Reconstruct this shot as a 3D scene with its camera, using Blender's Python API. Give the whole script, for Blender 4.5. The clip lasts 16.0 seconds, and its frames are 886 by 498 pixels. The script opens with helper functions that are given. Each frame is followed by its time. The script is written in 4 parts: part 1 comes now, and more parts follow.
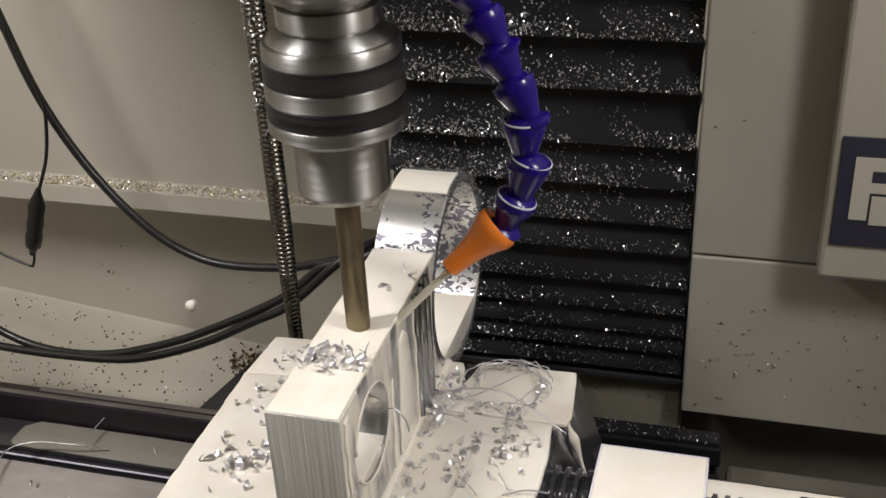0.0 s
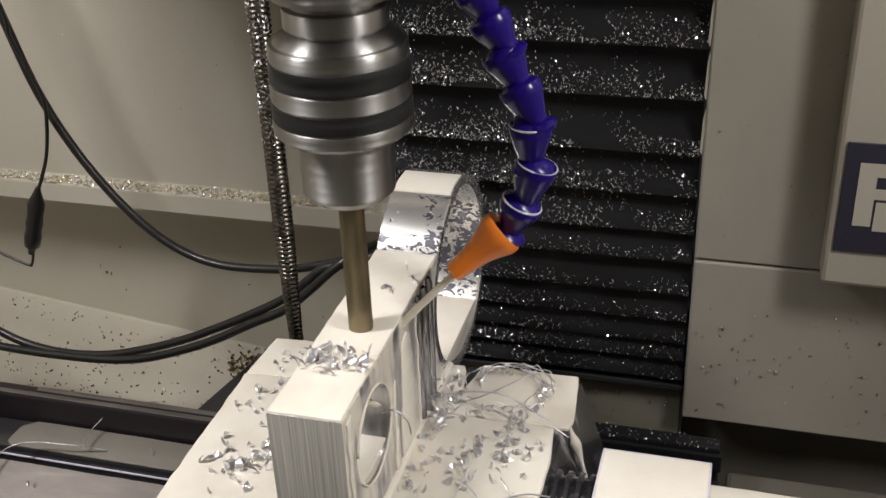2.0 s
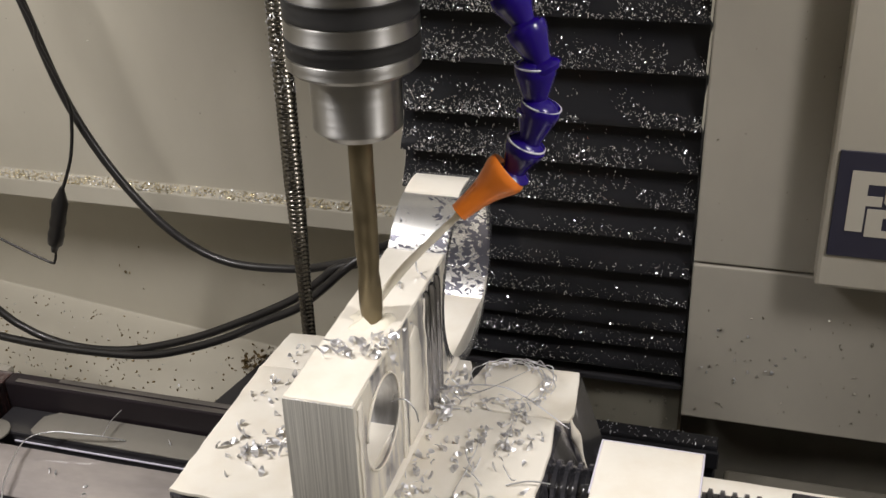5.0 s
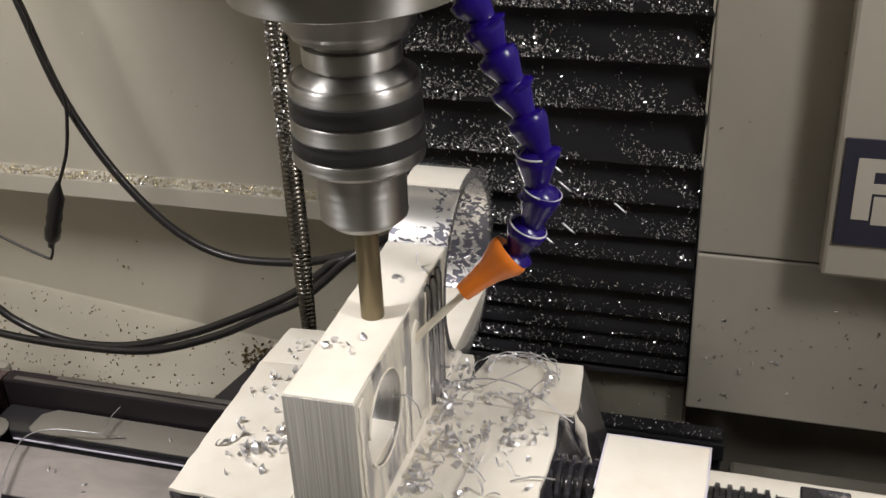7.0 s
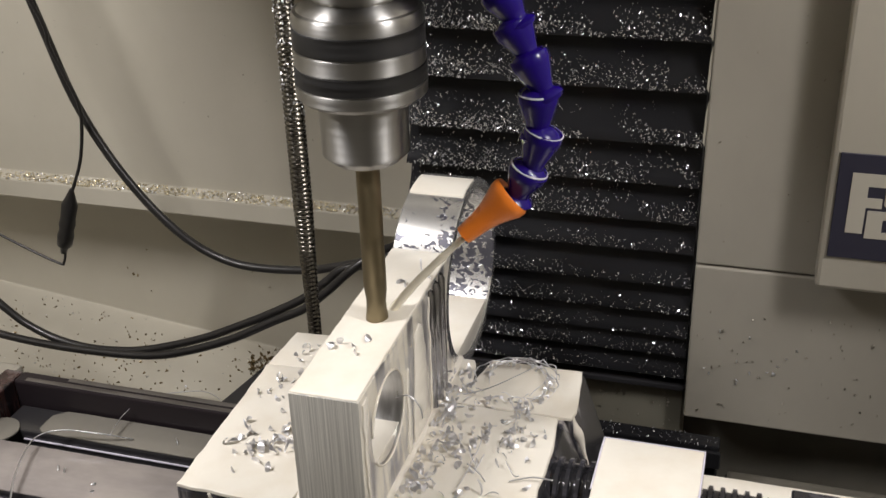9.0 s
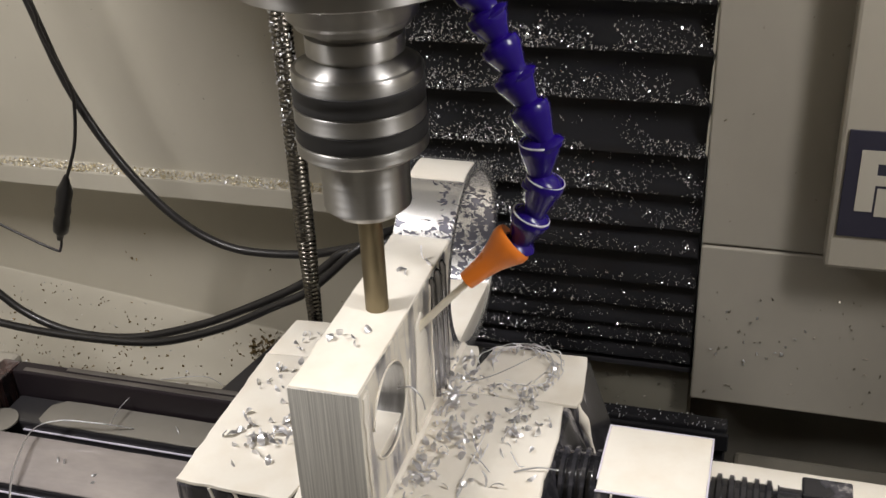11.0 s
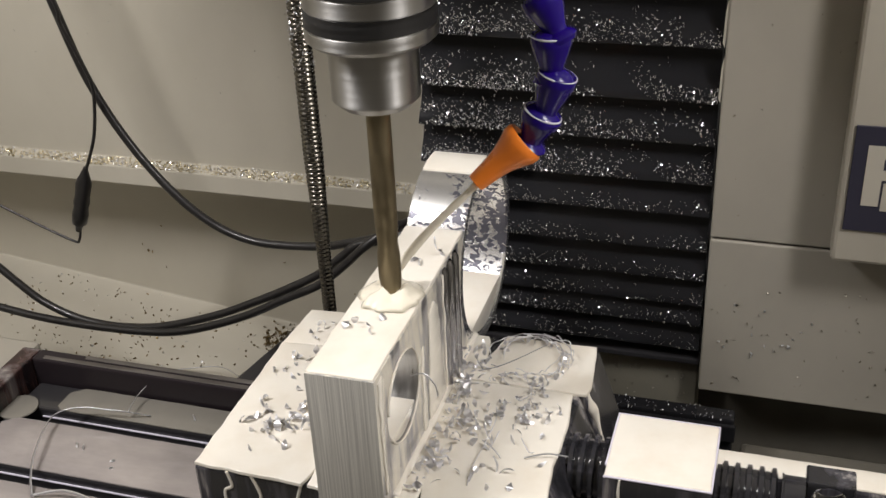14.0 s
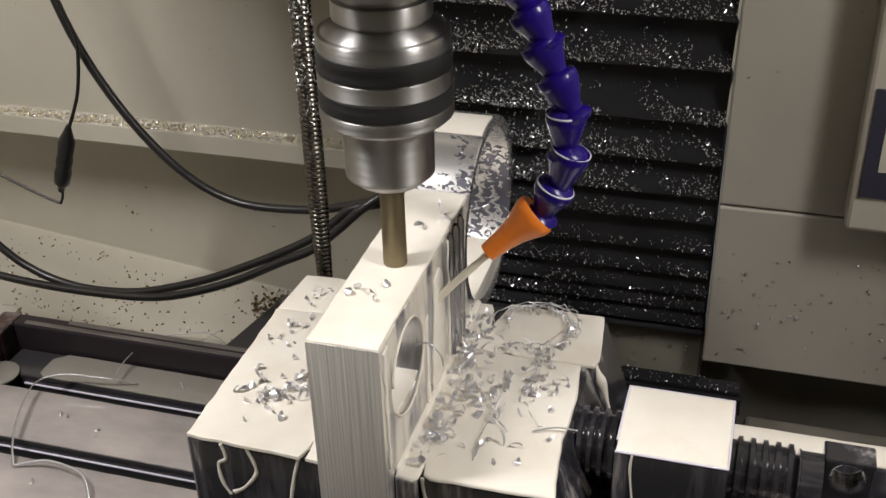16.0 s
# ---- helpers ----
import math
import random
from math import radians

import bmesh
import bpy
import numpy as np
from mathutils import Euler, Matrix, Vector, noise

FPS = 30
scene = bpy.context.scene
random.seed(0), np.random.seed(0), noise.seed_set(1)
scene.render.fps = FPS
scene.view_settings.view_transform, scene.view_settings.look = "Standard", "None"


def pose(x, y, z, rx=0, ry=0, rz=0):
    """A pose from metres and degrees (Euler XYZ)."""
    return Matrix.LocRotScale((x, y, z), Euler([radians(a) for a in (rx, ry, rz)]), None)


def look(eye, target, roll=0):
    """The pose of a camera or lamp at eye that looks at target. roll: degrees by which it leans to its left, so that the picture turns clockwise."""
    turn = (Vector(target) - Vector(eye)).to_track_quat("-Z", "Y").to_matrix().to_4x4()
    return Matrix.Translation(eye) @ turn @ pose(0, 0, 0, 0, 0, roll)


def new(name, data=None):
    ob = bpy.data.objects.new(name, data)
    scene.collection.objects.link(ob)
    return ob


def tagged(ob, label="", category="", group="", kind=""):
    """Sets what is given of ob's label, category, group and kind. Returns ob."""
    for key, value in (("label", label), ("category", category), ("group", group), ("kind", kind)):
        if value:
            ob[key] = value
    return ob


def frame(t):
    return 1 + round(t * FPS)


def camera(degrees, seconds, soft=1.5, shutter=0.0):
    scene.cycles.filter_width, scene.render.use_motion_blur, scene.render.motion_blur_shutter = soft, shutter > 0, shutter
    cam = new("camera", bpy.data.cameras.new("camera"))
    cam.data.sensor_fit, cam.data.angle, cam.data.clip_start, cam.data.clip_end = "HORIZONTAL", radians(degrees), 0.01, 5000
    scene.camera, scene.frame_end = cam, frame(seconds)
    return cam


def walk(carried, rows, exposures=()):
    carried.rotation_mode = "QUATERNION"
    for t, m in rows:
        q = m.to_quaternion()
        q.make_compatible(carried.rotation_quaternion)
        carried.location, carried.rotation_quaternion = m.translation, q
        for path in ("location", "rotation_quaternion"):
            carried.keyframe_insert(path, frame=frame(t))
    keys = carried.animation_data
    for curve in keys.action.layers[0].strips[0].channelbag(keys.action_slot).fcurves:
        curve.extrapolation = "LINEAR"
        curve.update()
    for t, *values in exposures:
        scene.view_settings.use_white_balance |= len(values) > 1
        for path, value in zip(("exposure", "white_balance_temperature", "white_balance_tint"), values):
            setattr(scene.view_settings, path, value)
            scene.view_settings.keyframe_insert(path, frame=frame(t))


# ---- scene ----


def aimed(x, y, z, yaw, pitch, roll):
    a, b = radians(yaw), radians(pitch)
    way = Vector((-math.sin(a) * math.cos(b), math.cos(a) * math.cos(b), math.sin(b)))
    return look((x, y, z), Vector((x, y, z)) + way, roll)


cam = camera(43.02, 16.0, soft=1.5, shutter=0.4)
# seconds, eye, yaw, pitch, roll
PATH = [
    (0.0, 0.2089, -0.3872, 0.5178, 16.72, -28.62, -2.98),
    (0.5, 0.2089, -0.3937, 0.5131, 16.78, -27.86, -2.66),
    (1.0, 0.2114, -0.4021, 0.5144, 16.88, -27.33, -2.09),
    (1.5, 0.2082, -0.3965, 0.5168, 16.71, -27.85, -2.03),
    (2.0, 0.2042, -0.3869, 0.5144, 16.45, -28.32, -2.30),
    (2.5, 0.2016, -0.3847, 0.5117, 16.26, -28.37, -2.08),
    (3.0, 0.2023, -0.3834, 0.5084, 16.32, -28.23, -2.27),
    (3.5, 0.2065, -0.3949, 0.5146, 16.16, -28.49, -2.31),
    (4.0, 0.2108, -0.4056, 0.5221, 16.52, -28.58, -2.14),
    (5.2, 0.2141, -0.4165, 0.5226, 17.05, -27.67, -1.94),
    (6.5, 0.2095, -0.4075, 0.5211, 16.97, -28.36, -2.35),
    (7.0, 0.2109, -0.4071, 0.5196, 17.06, -28.26, -2.47),
    (7.5, 0.2115, -0.4083, 0.5188, 17.10, -28.16, -2.55),
    (8.0, 0.2116, -0.4077, 0.5196, 17.09, -28.26, -2.56),
    (8.5, 0.2135, -0.4149, 0.5206, 17.14, -27.88, -2.29),
    (9.0, 0.2180, -0.4261, 0.5223, 17.36, -27.31, -1.93),
    (9.6, 0.2180, -0.4261, 0.5223, 17.41, -27.41, -1.98),
    (10.6, 0.2159, -0.4154, 0.5230, 17.54, -28.38, -2.54),
    (11.5, 0.2138, -0.4047, 0.5236, 17.72, -29.06, -3.14),
    (12.0, 0.2139, -0.4042, 0.5213, 17.83, -29.11, -3.29),
    (12.5, 0.2140, -0.4038, 0.5201, 17.97, -29.28, -3.50),
    (13.0, 0.2150, -0.4083, 0.5229, 18.08, -29.32, -3.46),
    (13.5, 0.2171, -0.4133, 0.5256, 18.31, -29.30, -3.39),
    (14.0, 0.2172, -0.4237, 0.5269, 18.21, -28.87, -2.81),
    (14.5, 0.2074, -0.4223, 0.5260, 17.46, -29.22, -2.09),
    (15.0, 0.2010, -0.4175, 0.5214, 16.94, -29.82, -1.74),
    (15.5, 0.1980, -0.4075, 0.5174, 17.04, -30.46, -1.78),
    (16.0, 0.1950, -0.4039, 0.5116, 17.04, -30.60, -1.67),
]
walk(cam, [(t, aimed(*q)) for t, *q in PATH], exposures=[(0.0, -0.11), (3.5, -0.08), (6.5, -0.02), (16.0, 0.0)])

# ---- light ----
world = bpy.data.worlds.new("world")
scene.world = world
world.use_nodes = True
world.node_tree.nodes["Background"].inputs[0].default_value = (0.9, 0.93, 1.0, 1)
world.node_tree.nodes["Background"].inputs[1].default_value = 0.3


def work_light(name, eye, target, power, sx, sy, colour):
    data = bpy.data.lights.new(name, "AREA")
    data.shape, data.size, data.size_y, data.energy, data.color = "RECTANGLE", sx, sy, power, colour
    ob = new(name, data)
    ob.matrix_world = look(eye, target)
    return ob


work_light("work_light_a", (-0.42, -0.17, 0.90), (0.0, 0.10, 0.12), 9.4, 0.10, 0.42, (1.0, 0.958, 0.940))
work_light("work_light_b", (0.72, -0.10, 0.82), (0.06, 0.10, 0.12), 6.8, 0.10, 0.42, (1.0, 0.958, 0.940))

# ---- sizes ----
W = 0.0381                 # thickness of the workpiece
TOP = 0.200                # its top
VT = 0.1135                # top of the vise jaws
AX, AY = 0.0203, 0.0790    # spindle axis
rnd = random.Random(7)


# ---- materials ----
def mat(name, base=(0.5, 0.5, 0.5), rough=0.5, metal=0.0, coat=0.0, spec=0.5):
    m = bpy.data.materials.new(name)
    m.use_nodes = True
    b = m.node_tree.nodes["Principled BSDF"]
    b.inputs["Base Color"].default_value = (*base, 1)
    b.inputs["Roughness"].default_value = rough
    b.inputs["Metallic"].default_value = metal
    b.inputs["Coat Weight"].default_value = coat
    b.inputs["Coat Roughness"].default_value = 0.06
    b.inputs["Specular IOR Level"].default_value = spec
    return m


def node(m, kind, **values):
    n = m.node_tree.nodes.new(kind)
    for k, v in values.items():
        n.inputs[k.replace("_", " ")].default_value = v
    return n


def link(m, a, ao, b, bi):
    m.node_tree.links.new(a.outputs[ao], b.inputs[bi])


def coords(m, scale=(1, 1, 1), turn=(0, 0, 0)):
    c = m.node_tree.nodes.new("ShaderNodeTexCoord")
    p = m.node_tree.nodes.new("ShaderNodeMapping")
    p.inputs["Scale"].default_value = scale
    p.inputs["Rotation"].default_value = turn
    link(m, c, "Object", p, "Vector")
    return p


def noise_of(m, scale, detail=4.0, rough=0.55, stretch=(1, 1, 1)):
    n = node(m, "ShaderNodeTexNoise", Scale=scale, Detail=detail, Roughness=rough)
    link(m, coords(m, stretch), 0, n, "Vector")
    return n


def ramp(m, source, out, stops):
    r = m.node_tree.nodes.new("ShaderNodeValToRGB")
    els = r.color_ramp.elements
    while len(els) < len(stops):
        els.new(0.5)
    for e, (pos, col) in zip(els, stops):
        e.position = pos
        e.color = (*col, 1) if len(col) == 3 else col
    link(m, source, out, r, 0)
    return r


def principled(m):
    return m.node_tree.nodes["Principled BSDF"]


def bump(m, source, out, strength=0.3, distance=0.0005):
    b = node(m, "ShaderNodeBump", Strength=strength, Distance=distance)
    link(m, source, out, b, "Height")
    link(m, b, 0, principled(m), "Normal")
    return b


def vary(m, a, b, scale, detail=4.0, stretch=(1, 1, 1), lo=0.35, hi=0.65):
    n = noise_of(m, scale, detail, 0.6, stretch)
    r = ramp(m, n, "Fac", [(lo, a), (hi, b)])
    link(m, r, 0, principled(m), "Base Color")
    return n, r


def mixed_rough(m, n, lo, hi):
    r = node(m, "ShaderNodeMapRange", From_Min=0.3, From_Max=0.7, To_Min=lo, To_Max=hi)
    link(m, n, "Fac", r, 0)
    link(m, r, 0, principled(m), "Roughness")


def m_paint(name, a, b, rough=0.42):
    m = mat(name, a, rough)
    n, _ = vary(m, a, b, 6.0, 8.0, (1, 1, 0.6), 0.34, 0.70)
    mixed_rough(m, n, rough - 0.08, rough + 0.1)
    f = noise_of(m, 420.0, 2.0)
    bump(m, f, "Fac", 0.12, 0.0004)
    return m


WALL = m_paint("cream_paint", (0.52, 0.49, 0.415), (0.45, 0.42, 0.35))
PANEL = m_paint("grey_beige_paint", (0.40, 0.375, 0.32), (0.335, 0.312, 0.268))
COVER = m_paint("light_panel_paint", (0.47, 0.44, 0.375), (0.41, 0.385, 0.325), 0.38)
FOOT = m_paint("grimy_olive_paint", (0.25, 0.235, 0.19), (0.17, 0.16, 0.13))
LOGO = m_paint("navy_print", (0.030, 0.030, 0.052), (0.040, 0.038, 0.06), 0.4)
PALE = m_paint("pale_print", (0.55, 0.52, 0.45), (0.50, 0.47, 0.40), 0.4)


def m_coolant():
    m = mat("milky_coolant", (0.86, 0.82, 0.735), 0.22, 0.0, 0.35)
    n, _ = vary(m, (0.88, 0.84, 0.755), (0.77, 0.70, 0.585), 17.0, 5.0, (1, 1, 1), 0.46, 0.78)
    f = noise_of(m, 60.0, 3.0)
    bump(m, f, "Fac", 0.18, 0.002)
    return m


def m_pool():
    m = mat("thin_coolant_on_iron", (0.5, 0.46, 0.42), 0.16, 0.0, 0.5)
    n, _ = vary(m, (0.42, 0.38, 0.36), (0.27, 0.245, 0.24), 9.0, 5.0, (1, 2.2, 1))
    f = noise_of(m, 30.0, 2.0)
    bump(m, f, "Fac", 0.06, 0.002)
    return m


COOLANT = m_coolant()
POOL = m_pool()
# darker olive tone for the back pool and the end puddle
POOL_OLIVE = m_paint("darker_olive_coolant", (0.25, 0.235, 0.205), (0.17, 0.16, 0.14), 0.2)


def m_black(name, rough=0.22, streaks=True):
    m = mat(name, (0.030, 0.029, 0.032), rough, 0.0, 0.6)
    if streaks:
        n = noise_of(m, 16.0, 5.0, 0.6, (3.0, 3.0, 0.35))
        r = ramp(m, n, "Fac", [(0.50, (0.026, 0.026, 0.030)), (0.59, (0.080, 0.077, 0.090)), (0.66, (0.40, 0.375, 0.36))])
        link(m, r, 0, principled(m), "Base Color")
    f = noise_of(m, 120.0, 3.0)
    bump(m, f, "Fac", 0.15, 0.0006)
    return m


BLACK = m_black("wet_black_iron", 0.17)
BLACK_PLAIN = m_black("black_paint", 0.3, False)
BLACK_RIM = m_black("oily_black_iron", 0.32, False)
principled(BLACK_RIM).inputs["Coat Weight"].default_value = 0.0
principled(BLACK_RIM).inputs["Specular IOR Level"].default_value = 0.25
principled(BLACK_RIM).inputs["Base Color"].default_value = (0.022, 0.017, 0.020, 1)
RUBBER = mat("black_rubber", (0.014, 0.013, 0.013), 0.36, 0.0, 0.1)
_n = noise_of(RUBBER, 150.0, 3.0)
mixed_rough(RUBBER, _n, 0.28, 0.5)
RIM = mat("stained_black_iron", (0.02, 0.015, 0.016), 0.2, 0.0, 0.3)
_n = noise_of(RIM, 22.0, 5.0, 0.6, (2.5, 2.5, 0.3))
link(RIM, ramp(RIM, _n, "Fac", [(0.40, (0.012, 0.011, 0.013)), (0.52, (0.060, 0.030, 0.028)), (0.64, (0.16, 0.14, 0.14)), (0.72, (0.30, 0.27, 0.25))]), 0, principled(RIM), "Base Color")
DARK_VOID = m_paint("dark_grimy_steel", (0.19, 0.175, 0.145), (0.10, 0.095, 0.08), 0.4)


def m_bellows():
    m = mat("wet_bellows_vinyl", (0.016, 0.016, 0.018), 0.3, 0.0, 0.0, 0.3)
    f = noise_of(m, 260.0, 3.0)
    bump(m, f, "Fac", 0.16, 0.0006)
    n2 = noise_of(m, 12.0, 3.0)
    mixed_rough(m, n2, 0.14, 0.26)
    return m


BELLOWS = m_bellows()


def m_metal(name, base, rough, stretch=(1, 1, 1), scale=60.0, relief=0.12, dark=0.82):
    m = mat(name, base, rough, 1.0)
    n = noise_of(m, scale, 5.0, 0.6, stretch)
    mixed_rough(m, n, rough * 0.75, rough * 1.35)
    r = ramp(m, n, "Fac", [(0.3, tuple(c * dark for c in base)), (0.7, tuple(min(1, c * 1.06) for c in base))])
    link(m, r, 0, principled(m), "Base Color")
    bump(m, n, "Fac", relief, 0.0003)
    return m


# paler colour painting the light on the wet rim top
LIT_EDGE = m_metal("lit_wet_edge", (0.34, 0.32, 0.31), 0.45, (0.3, 3, 3), 60.0, 0.2, 0.5)
SAWN = m_metal("sawn_aluminium", (0.80, 0.785, 0.735), 0.48, (20, 20, 0.16), 60.0, 0.5, 0.55)
principled(SAWN).inputs["Metallic"].default_value = 0.45
STEEL = m_metal("turned_steel", (0.42, 0.415, 0.405), 0.38, (0.004, 0.004, 3.5), 60.0, 0.02, 0.93)
_b = principled(STEEL)
_b.inputs["Anisotropic"].default_value = 0.85
_b.inputs["Anisotropic Rotation"].default_value = 0.25
_t = STEEL.node_tree.nodes.new("ShaderNodeTangent")
_t.direction_type, _t.axis = "RADIAL", "Z"
link(STEEL, _t, 0, _b, "Tangent")
GRIP = m_metal("blurred_black_grip_band", (0.080, 0.080, 0.083), 0.5, (0.2, 0.2, 4), 60.0, 0.03)
TOOL = m_metal("bronze_coated_carbide", (0.27, 0.225, 0.145), 0.45, (2, 2, 0.6), 90.0)
CONDUIT = m_metal("greasy_steel_conduit", (0.15, 0.14, 0.12), 0.24, (1, 1, 1), 130.0, 0.6)
CHIP = mat("bright_aluminium_chip", (0.76, 0.76, 0.79), 0.36, 0.9)
FLECK = mat("wet_bright_flecks", (0.93, 0.94, 0.97), 0.18, 0.95)


def m_wet_alu():
    """Bright aluminium with streaks of milky coolant running down it."""
    m = mat("aluminium_streaked_with_coolant", (0.8, 0.8, 0.8), 0.3, 1.0)
    n = noise_of(m, 30.0, 5.0, 0.6, (3.2, 3.2, 0.6))
    w = ramp(m, n, "Fac", [(0.44, (0, 0, 0)), (0.58, (1, 1, 1))])
    c = m.node_tree.nodes.new("ShaderNodeMix")
    c.data_type = "RGBA"
    link(m, w, 0, c, 0)
    c.inputs[6].default_value = (0.50, 0.50, 0.53, 1)
    c.inputs[7].default_value = (0.74, 0.70, 0.61, 1)
    m.node_tree.links.new(c.outputs[2], principled(m).inputs["Base Color"])
    inv = node(m, "ShaderNodeMapRange", To_Min=0.85, To_Max=0.0)
    link(m, w, 0, inv, 0)
    link(m, inv, 0, principled(m), "Metallic")
    bump(m, n, "Fac", 0.4, 0.002)
    return m


WET_ALU = m_wet_alu()
BORE = m_metal("bored_aluminium", (0.60, 0.60, 0.61), 0.34, (6, 1, 1), 50.0, 0.15, 0.7)
RIB = m_metal("wet_dark_aluminium", (0.52, 0.52, 0.55), 0.2, (4, 4, 0.5), 40.0, 0.5, 0.35)


def m_ring():
    """Polished rim with a film of coolant that has broken into blots."""
    m = mat("polished_rim_with_coolant_blots", (0.82, 0.82, 0.83), 0.14, 1.0)
    n = noise_of(m, 290.0, 1.5, 0.5, (1, 1, 0.7))
    n.inputs["Distortion"].default_value = 0.9
    big = noise_of(m, 22.0, 2.0)
    s = m.node_tree.nodes.new("ShaderNodeMath")
    s.operation = "MULTIPLY_ADD"
    s.inputs[1].default_value = 0.8
    link(m, big, "Fac", s, 0)
    link(m, n, "Fac", s, 2)
    w = ramp(m, s, 0, [(0.955, (1, 1, 1)), (0.985, (0, 0, 0))])
    c = m.node_tree.nodes.new("ShaderNodeMix")
    c.data_type = "RGBA"
    link(m, w, 0, c, 0)
    c.inputs[6].default_value = (0.17, 0.17, 0.205, 1)
    c.inputs[7].default_value = (0.76, 0.755, 0.745, 1)
    m.node_tree.links.new(c.outputs[2], principled(m).inputs["Base Color"])
    inv = node(m, "ShaderNodeMapRange", To_Min=0.7, To_Max=0.85)
    link(m, w, 0, inv, 0)
    link(m, inv, 0, principled(m), "Metallic")
    rr = node(m, "ShaderNodeMapRange", To_Min=0.24, To_Max=0.27)
    link(m, w, 0, rr, 0)
    link(m, rr, 0, principled(m), "Roughness")
    bump(m, w, 0, 0.3, 0.0008)
    return m


RING = m_ring()
BLUE = mat("glossy_blue_plastic", (0.013, 0.003, 0.155), 0.2, 0.0, 0.1, 0.35)
_n = noise_of(BLUE, 60.0, 3.0)
mixed_rough(BLUE, _n, 0.16, 0.3)
ORANGE = mat("orange_plastic", (0.90, 0.235, 0.025), 0.3, 0.0, 0.2)
_n = noise_of(ORANGE, 80.0, 3.0)
mixed_rough(ORANGE, _n, 0.25, 0.42)
# milky wet rims, and the painted highlight in the table slots
PALE_RIM = mat("milky_rim_and_slot_highlight", (0.70, 0.67, 0.78), 0.2, 0.0, 0.4)
JET = mat("milky_coolant_stream", (0.86, 0.81, 0.68), 0.14, 0.0, 0.4)


# ---- mesh helpers ----
def obj(name, bm, material=None, smooth=False, angle=None):
    me = bpy.data.meshes.new(name)
    bmesh.ops.recalc_face_normals(bm, faces=bm.faces)
    bm.to_mesh(me)
    bm.free()
    if material:
        me.materials.append(material)
    if smooth:
        for f in me.polygons:
            f.use_smooth = True
        if angle:
            me.set_sharp_from_angle(angle=radians(angle))
    return new(name, me)


def part(name, bm, material, parent, label="", smooth=False, angle=None):
    ob = obj(name, bm, material, smooth, angle)
    ob.parent = parent
    if label:
        tagged(ob, label)
    return ob


def thing(name, label, category, group="", kind=""):
    return tagged(new(name), label, category, group, kind)


def box(x0, x1, y0, y1, z0, z1, bevel=0.0, seg=2, bm=None):
    bm = bm or bmesh.new()
    m = Matrix.Translation(((x0 + x1) / 2, (y0 + y1) / 2, (z0 + z1) / 2)) @ Matrix.Diagonal((x1 - x0, y1 - y0, z1 - z0, 1))
    made = bmesh.ops.create_cube(bm, size=1, matrix=m)
    if bevel:
        edges = list({e for v in made["verts"] for e in v.link_edges})
        bmesh.ops.bevel(bm, geom=edges, offset=bevel, segments=seg, profile=0.5, affect="EDGES")
    return bm


def lathe(profile, seg=64, bm=None, closed=False):
    """Turns (radius, height) pairs round the z axis."""
    bm = bm or bmesh.new()
    rings = []
    for r, z in profile:
        if r < 1e-6:
            rings.append([bm.verts.new((0, 0, z))])
        else:
            rings.append([bm.verts.new((r * math.cos(2 * math.pi * i / seg), r * math.sin(2 * math.pi * i / seg), z)) for i in range(seg)])
    pairs = list(zip(rings, rings[1:]))
    if closed:
        pairs.append((rings[-1], rings[0]))
    for a, b in pairs:
        for i in range(seg):
            j = (i + 1) % seg
            if len(a) == 1 and len(b) > 1:
                bm.faces.new((a[0], b[i], b[j]))
            elif len(b) == 1 and len(a) > 1:
                bm.faces.new((a[i], b[0], a[j]))
            elif len(a) > 1:
                bm.faces.new((a[i], b[i], b[j], a[j]))
    return bm


def spline(points, n=12):
    """A smooth line through points."""
    pts = [Vector(p) for p in points]
    out = []
    for i in range(len(pts) - 1):
        p0, p1, p2 = pts[max(i - 1, 0)], pts[i], pts[i + 1]
        p3 = pts[min(i + 2, len(pts) - 1)]
        for k in range(n):
            t = k / n
            out.append(0.5 * ((2 * p1) + (p2 - p0) * t + (2 * p0 - 5 * p1 + 4 * p2 - p3) * t * t + (3 * p1 - p0 - 3 * p2 + p3) * t ** 3))
    out.append(pts[-1])
    return out


def tube(points, radius, seg=12, bm=None, flat=1.0):
    """A tube along points; radius may be a function of the share of the way."""
    bm = bm or bmesh.new()
    pts = [Vector(p) for p in points]
    side = None
    rings = []
    for i, p in enumerate(pts):
        d = (pts[min(i + 1, len(pts) - 1)] - pts[max(i - 1, 0)]).normalized()
        if side is None:
            side = d.orthogonal().normalized()
        side = (side - d * side.dot(d)).normalized()
        up = d.cross(side)
        r = radius(i / (len(pts) - 1)) if callable(radius) else radius
        rings.append([bm.verts.new(p + r * (math.cos(2 * math.pi * k / seg) * side + flat * math.sin(2 * math.pi * k / seg) * up)) for k in range(seg)])
    for a, b in zip(rings, rings[1:]):
        for k in range(seg):
            bm.faces.new((a[k], a[(k + 1) % seg], b[(k + 1) % seg], b[k]))
    bm.faces.new(rings[0][::-1])
    bm.faces.new(rings[-1])
    return bm


